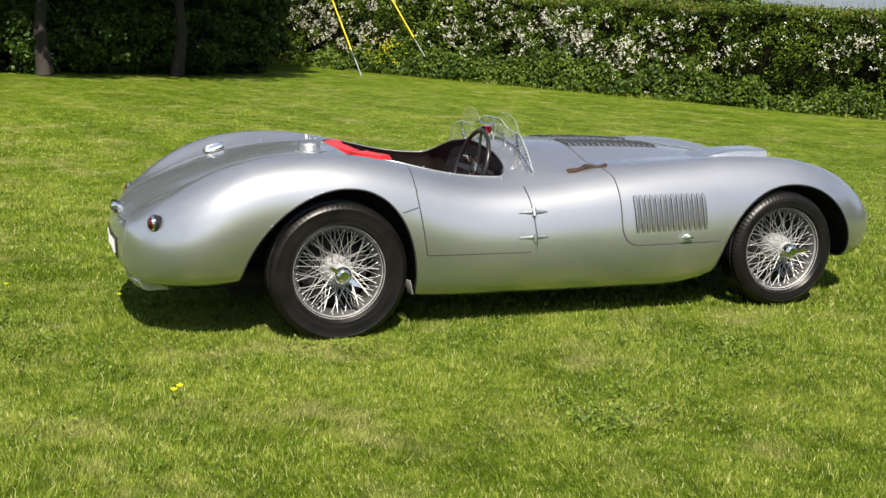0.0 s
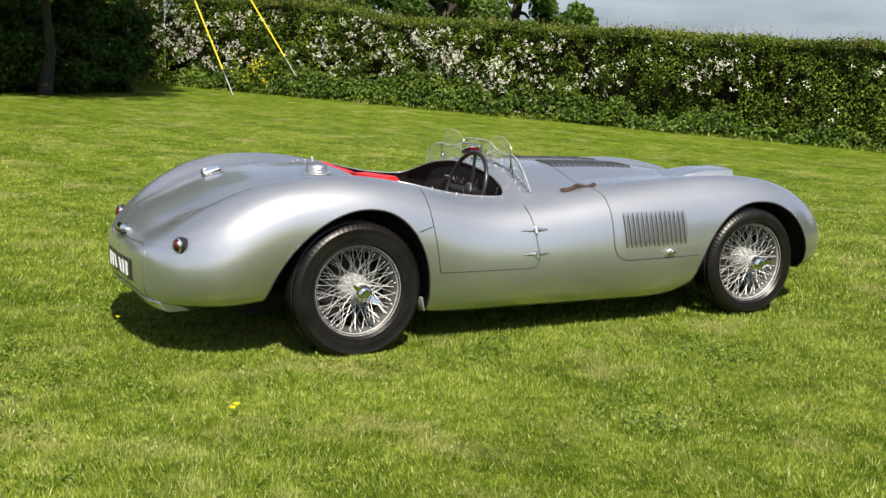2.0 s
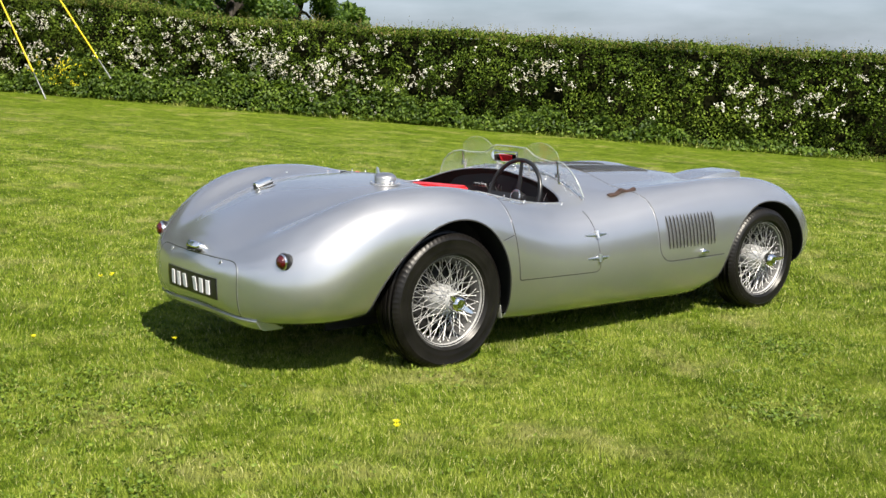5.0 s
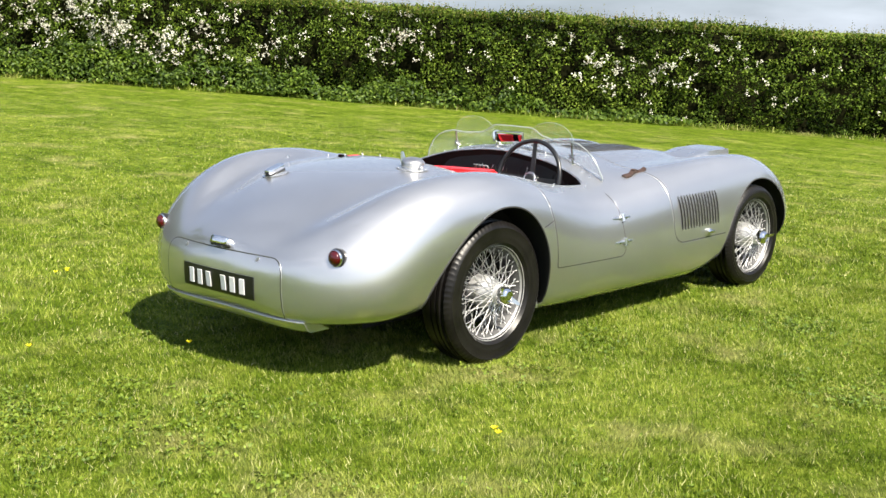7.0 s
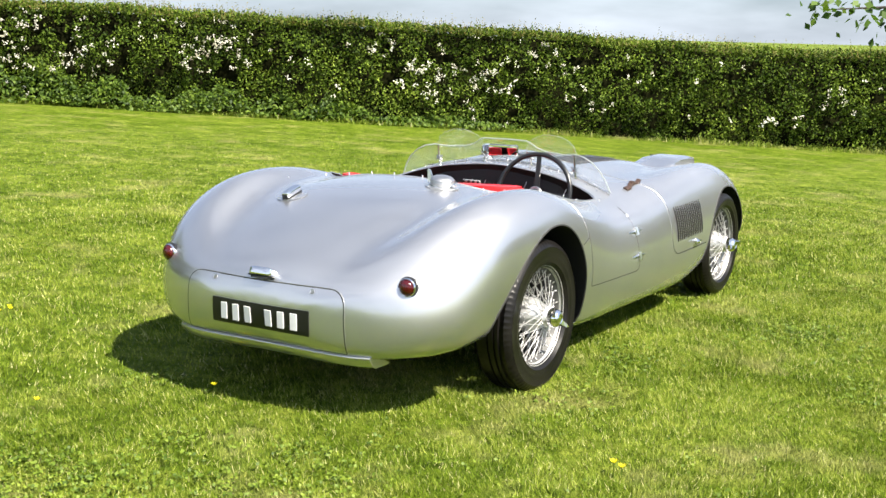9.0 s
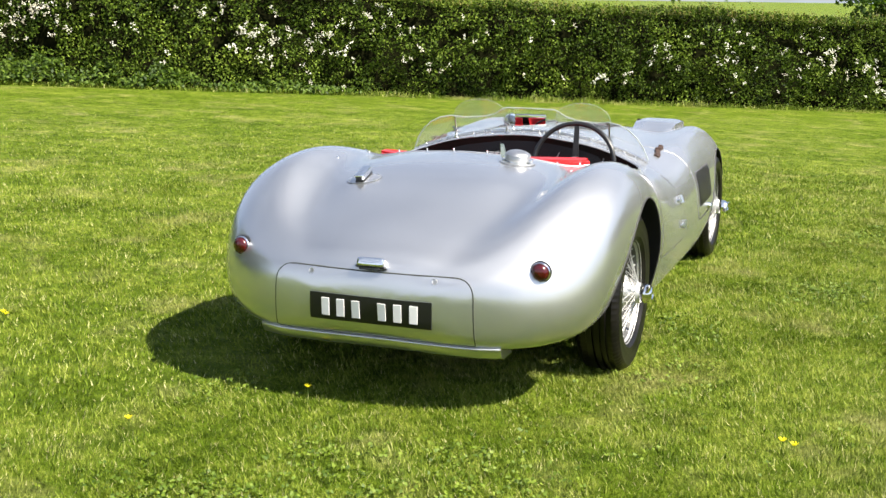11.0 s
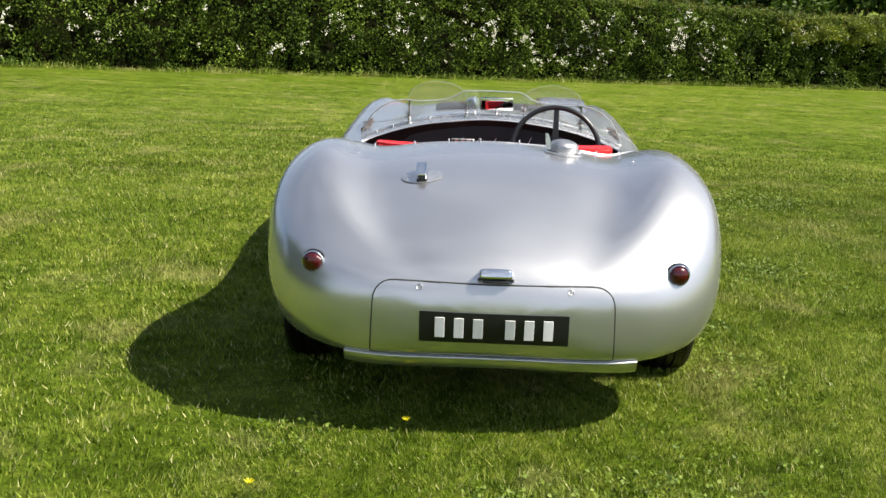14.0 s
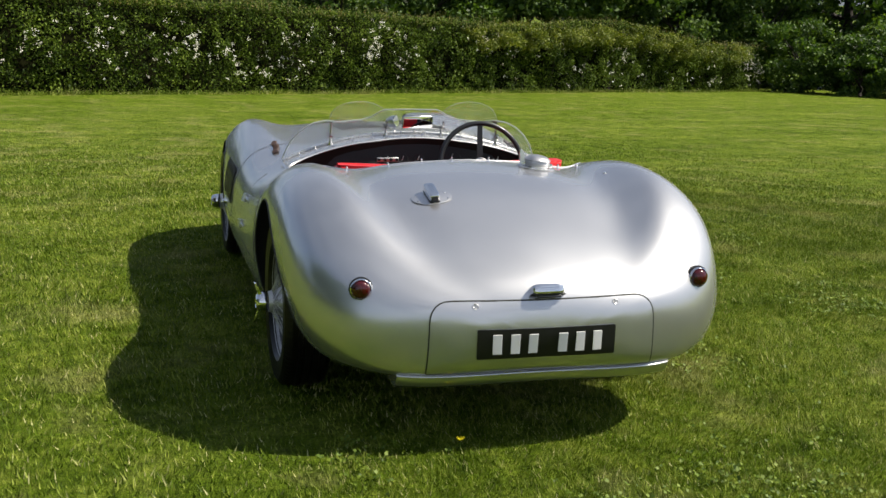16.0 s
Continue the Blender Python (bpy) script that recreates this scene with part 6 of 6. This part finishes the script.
tube(bm, [screen_point(x, 0.0) + Vector((0, -0.006, 0.002)) for x in XS], 0.006, 6)
part("base_strip", bm, BRUSHED, screen, "bright metal strip at the foot")


def deflector(xc):
    """A small half-round clear deflector clamped above the screen."""
    grid = []
    for u in np.linspace(-1, 1, 23):
        x = xc + 0.150 * u
        top = 0.950 + 0.092 * math.sqrt(max(0.0, 1 - u * u))
        low = 0.932
        grid.append([Vector((x, 1.062 - 0.10 * (z - 0.93), z)) for z in np.linspace(low, max(top, low + 0.004), 6)])
    d = sheet("wind_deflector", grid, screen, "half-round clear wind deflector", 0.003)
    bm = bmesh.new()
    tube(bm, [g[-1] + Vector((0, 0.0015, 0)) for g in grid], 0.0011, 6)
    part("polished_edge", bm, CLEAR_EDGE, d)


deflector(0.292)
deflector(-0.266)


def clamp(x):
    b = screen_base(x)
    bm = bmesh.new()
    tube(bm, [(x, b.y - 0.030, b.z + 0.004), (x, b.y - 0.034, b.z + 0.03), (x, 1.052, 0.925), (x, 1.050, 0.945)], [0.007, 0.0055, 0.005, 0.0042], 8)
    c = part("screen_clamp", bm, STEEL, car, "small chrome windscreen clamp")
    bm = bmesh.new()
    lathe(bm, [(0.012, 0.0), (0.012, 0.006), (0.0, 0.008)], (x, b.y - 0.030, b.z), frame_of((0, 0, 1)), 14)
    part("foot", bm, CHROME, c)
    bm = bmesh.new()
    for lean in (38, -34):
        slab(bm, Matrix.Translation((x, b.y - 0.037, b.z + 0.042)) @ pose(0, 0, 0, 0, lean, 18), (0.050, 0.006, 0.009), 0.0025)
    lathe(bm, [(0.0, 0.0), (0.008, 0.002), (0.008, 0.014), (0.0, 0.016)], (x, b.y - 0.040, b.z + 0.042), frame_of((0, -1, 0), (0, 0, 1)), 12)
    part("wing_nut", bm, STEEL, c)


for x in (-0.405, -0.125, 0.160, 0.436):
    clamp(x)


def rear_mirror():
    bm = bmesh.new()
    slab(bm, pose(0.020, 1.035, 0.945, 7, 0, 12), (0.164, 0.022, 0.062), 0.008)
    m = part("rear_view_mirror", bm, STEEL, car, "small rectangular rear-view mirror")
    bm = bmesh.new()
    slab(bm, pose(0.0226, 1.0228, 0.9435, 7, 0, 12), (0.160, 0.004, 0.058), 0.0015)
    part("mirror_glass", bm, MIRROR, m)
    bm = bmesh.new()
    tube(bm, [(0.02, 1.05, 0.94), (0.02, 1.075, 0.91), (0.02, 1.085, 0.888)], 0.006, 8)
    part("stalk", bm, CHROME, m)
    bm = bmesh.new()
    lathe(bm, [(0.030, 0.0), (0.031, -0.008), (0.028, -0.03), (0.018, -0.05), (0.0, -0.058)], (-0.083, 1.045, 0.945), frame_of((0.75, -0.65, 0.1), (0, 0, 1)), 28)
    pod = part("mirror_pod", bm, BRUSHED, car, "bullet-shaped bright metal mirror pod")
    bm = bmesh.new()
    lathe(bm, [(0.028, 0.0005), (0.0, 0.002)], (-0.083, 1.045, 0.945), frame_of((0.75, -0.65, 0.1), (0, 0, 1)), 28)
    part("mirror_glass", bm, MIRROR, pod)
    bm = bmesh.new()
    tube(bm, [(-0.085, 1.055, 0.925), (-0.085, 1.075, 0.89)], 0.005, 8)
    part("stalk", bm, CHROME, pod)


rear_mirror()


def rod(x):
    """A thin steadying rod down the cowl, behind the screen."""
    bm = bmesh.new()
    pts = []
    for f in np.linspace(0, 1, 7):
        xx = x + 0.20 * f
        b = screen_base(xx)
        pts.append(b + Vector((0, -0.03, 0.012)))
    tube(bm, pts, 0.003, 6)
    part("screen_rod", bm, CHROME, car)


rod(0.43)


def studs():
    """Tonneau studs round the cockpit's edge and on the cowl."""
    places = []
    for x in (-0.50, -0.33, -0.19, -0.06, 0.10, 0.42, 0.52):
        y = COCK_REAR - 0.020 + 0.06 * (abs(x) / 0.55) ** 4
        places.append((x, y))
    for y in (0.46, 0.60, 0.755, 0.88):
        for s in (1, -1):
            places.append((s * (cockpit(y) + 0.022), y))
    for x in (-0.56, -0.48, -0.30, -0.2, -0.05, 0.06, 0.25, 0.34, 0.52, 0.58):
        places.append((x, 1.072 - 0.045 * (abs(x) / 0.6) ** 2))
    for x, y in places:
        p, n = on_top(x, y)
        bm = bmesh.new()
        lathe(bm, [(0.0065, 0.0), (0.006, 0.002), (0.0028, 0.004), (0.0028, 0.012), (0.0042, 0.014), (0.0038, 0.018), (0.0, 0.0195)], p, frame_of(n), 12)
        part("tonneau_stud", bm, CHROME, car)
    for s in (1, -1):
        p, n = on_top(s * 0.545, -0.12)
        for d in (0, 0.045):
            bm = bmesh.new()
            lathe(bm, [(0.007, 0.0005), (0.006, 0.003), (0.0, 0.004)], p + Vector((d * 0.3 * s, d, 0.0)), frame_of(n), 12)
            part("fender_screw", bm, BRUSHED, car)


studs()


def splash_plate(s):
    bm = bmesh.new()
    slab(bm, pose(s * 0.74, 0.366, 0.225, 14, 0, 18 * s), (0.05, 0.006, 0.075), 0.002)
    part("splash_plate", bm, ALLOY, car)


for s in (1, -1):
    splash_plate(s)
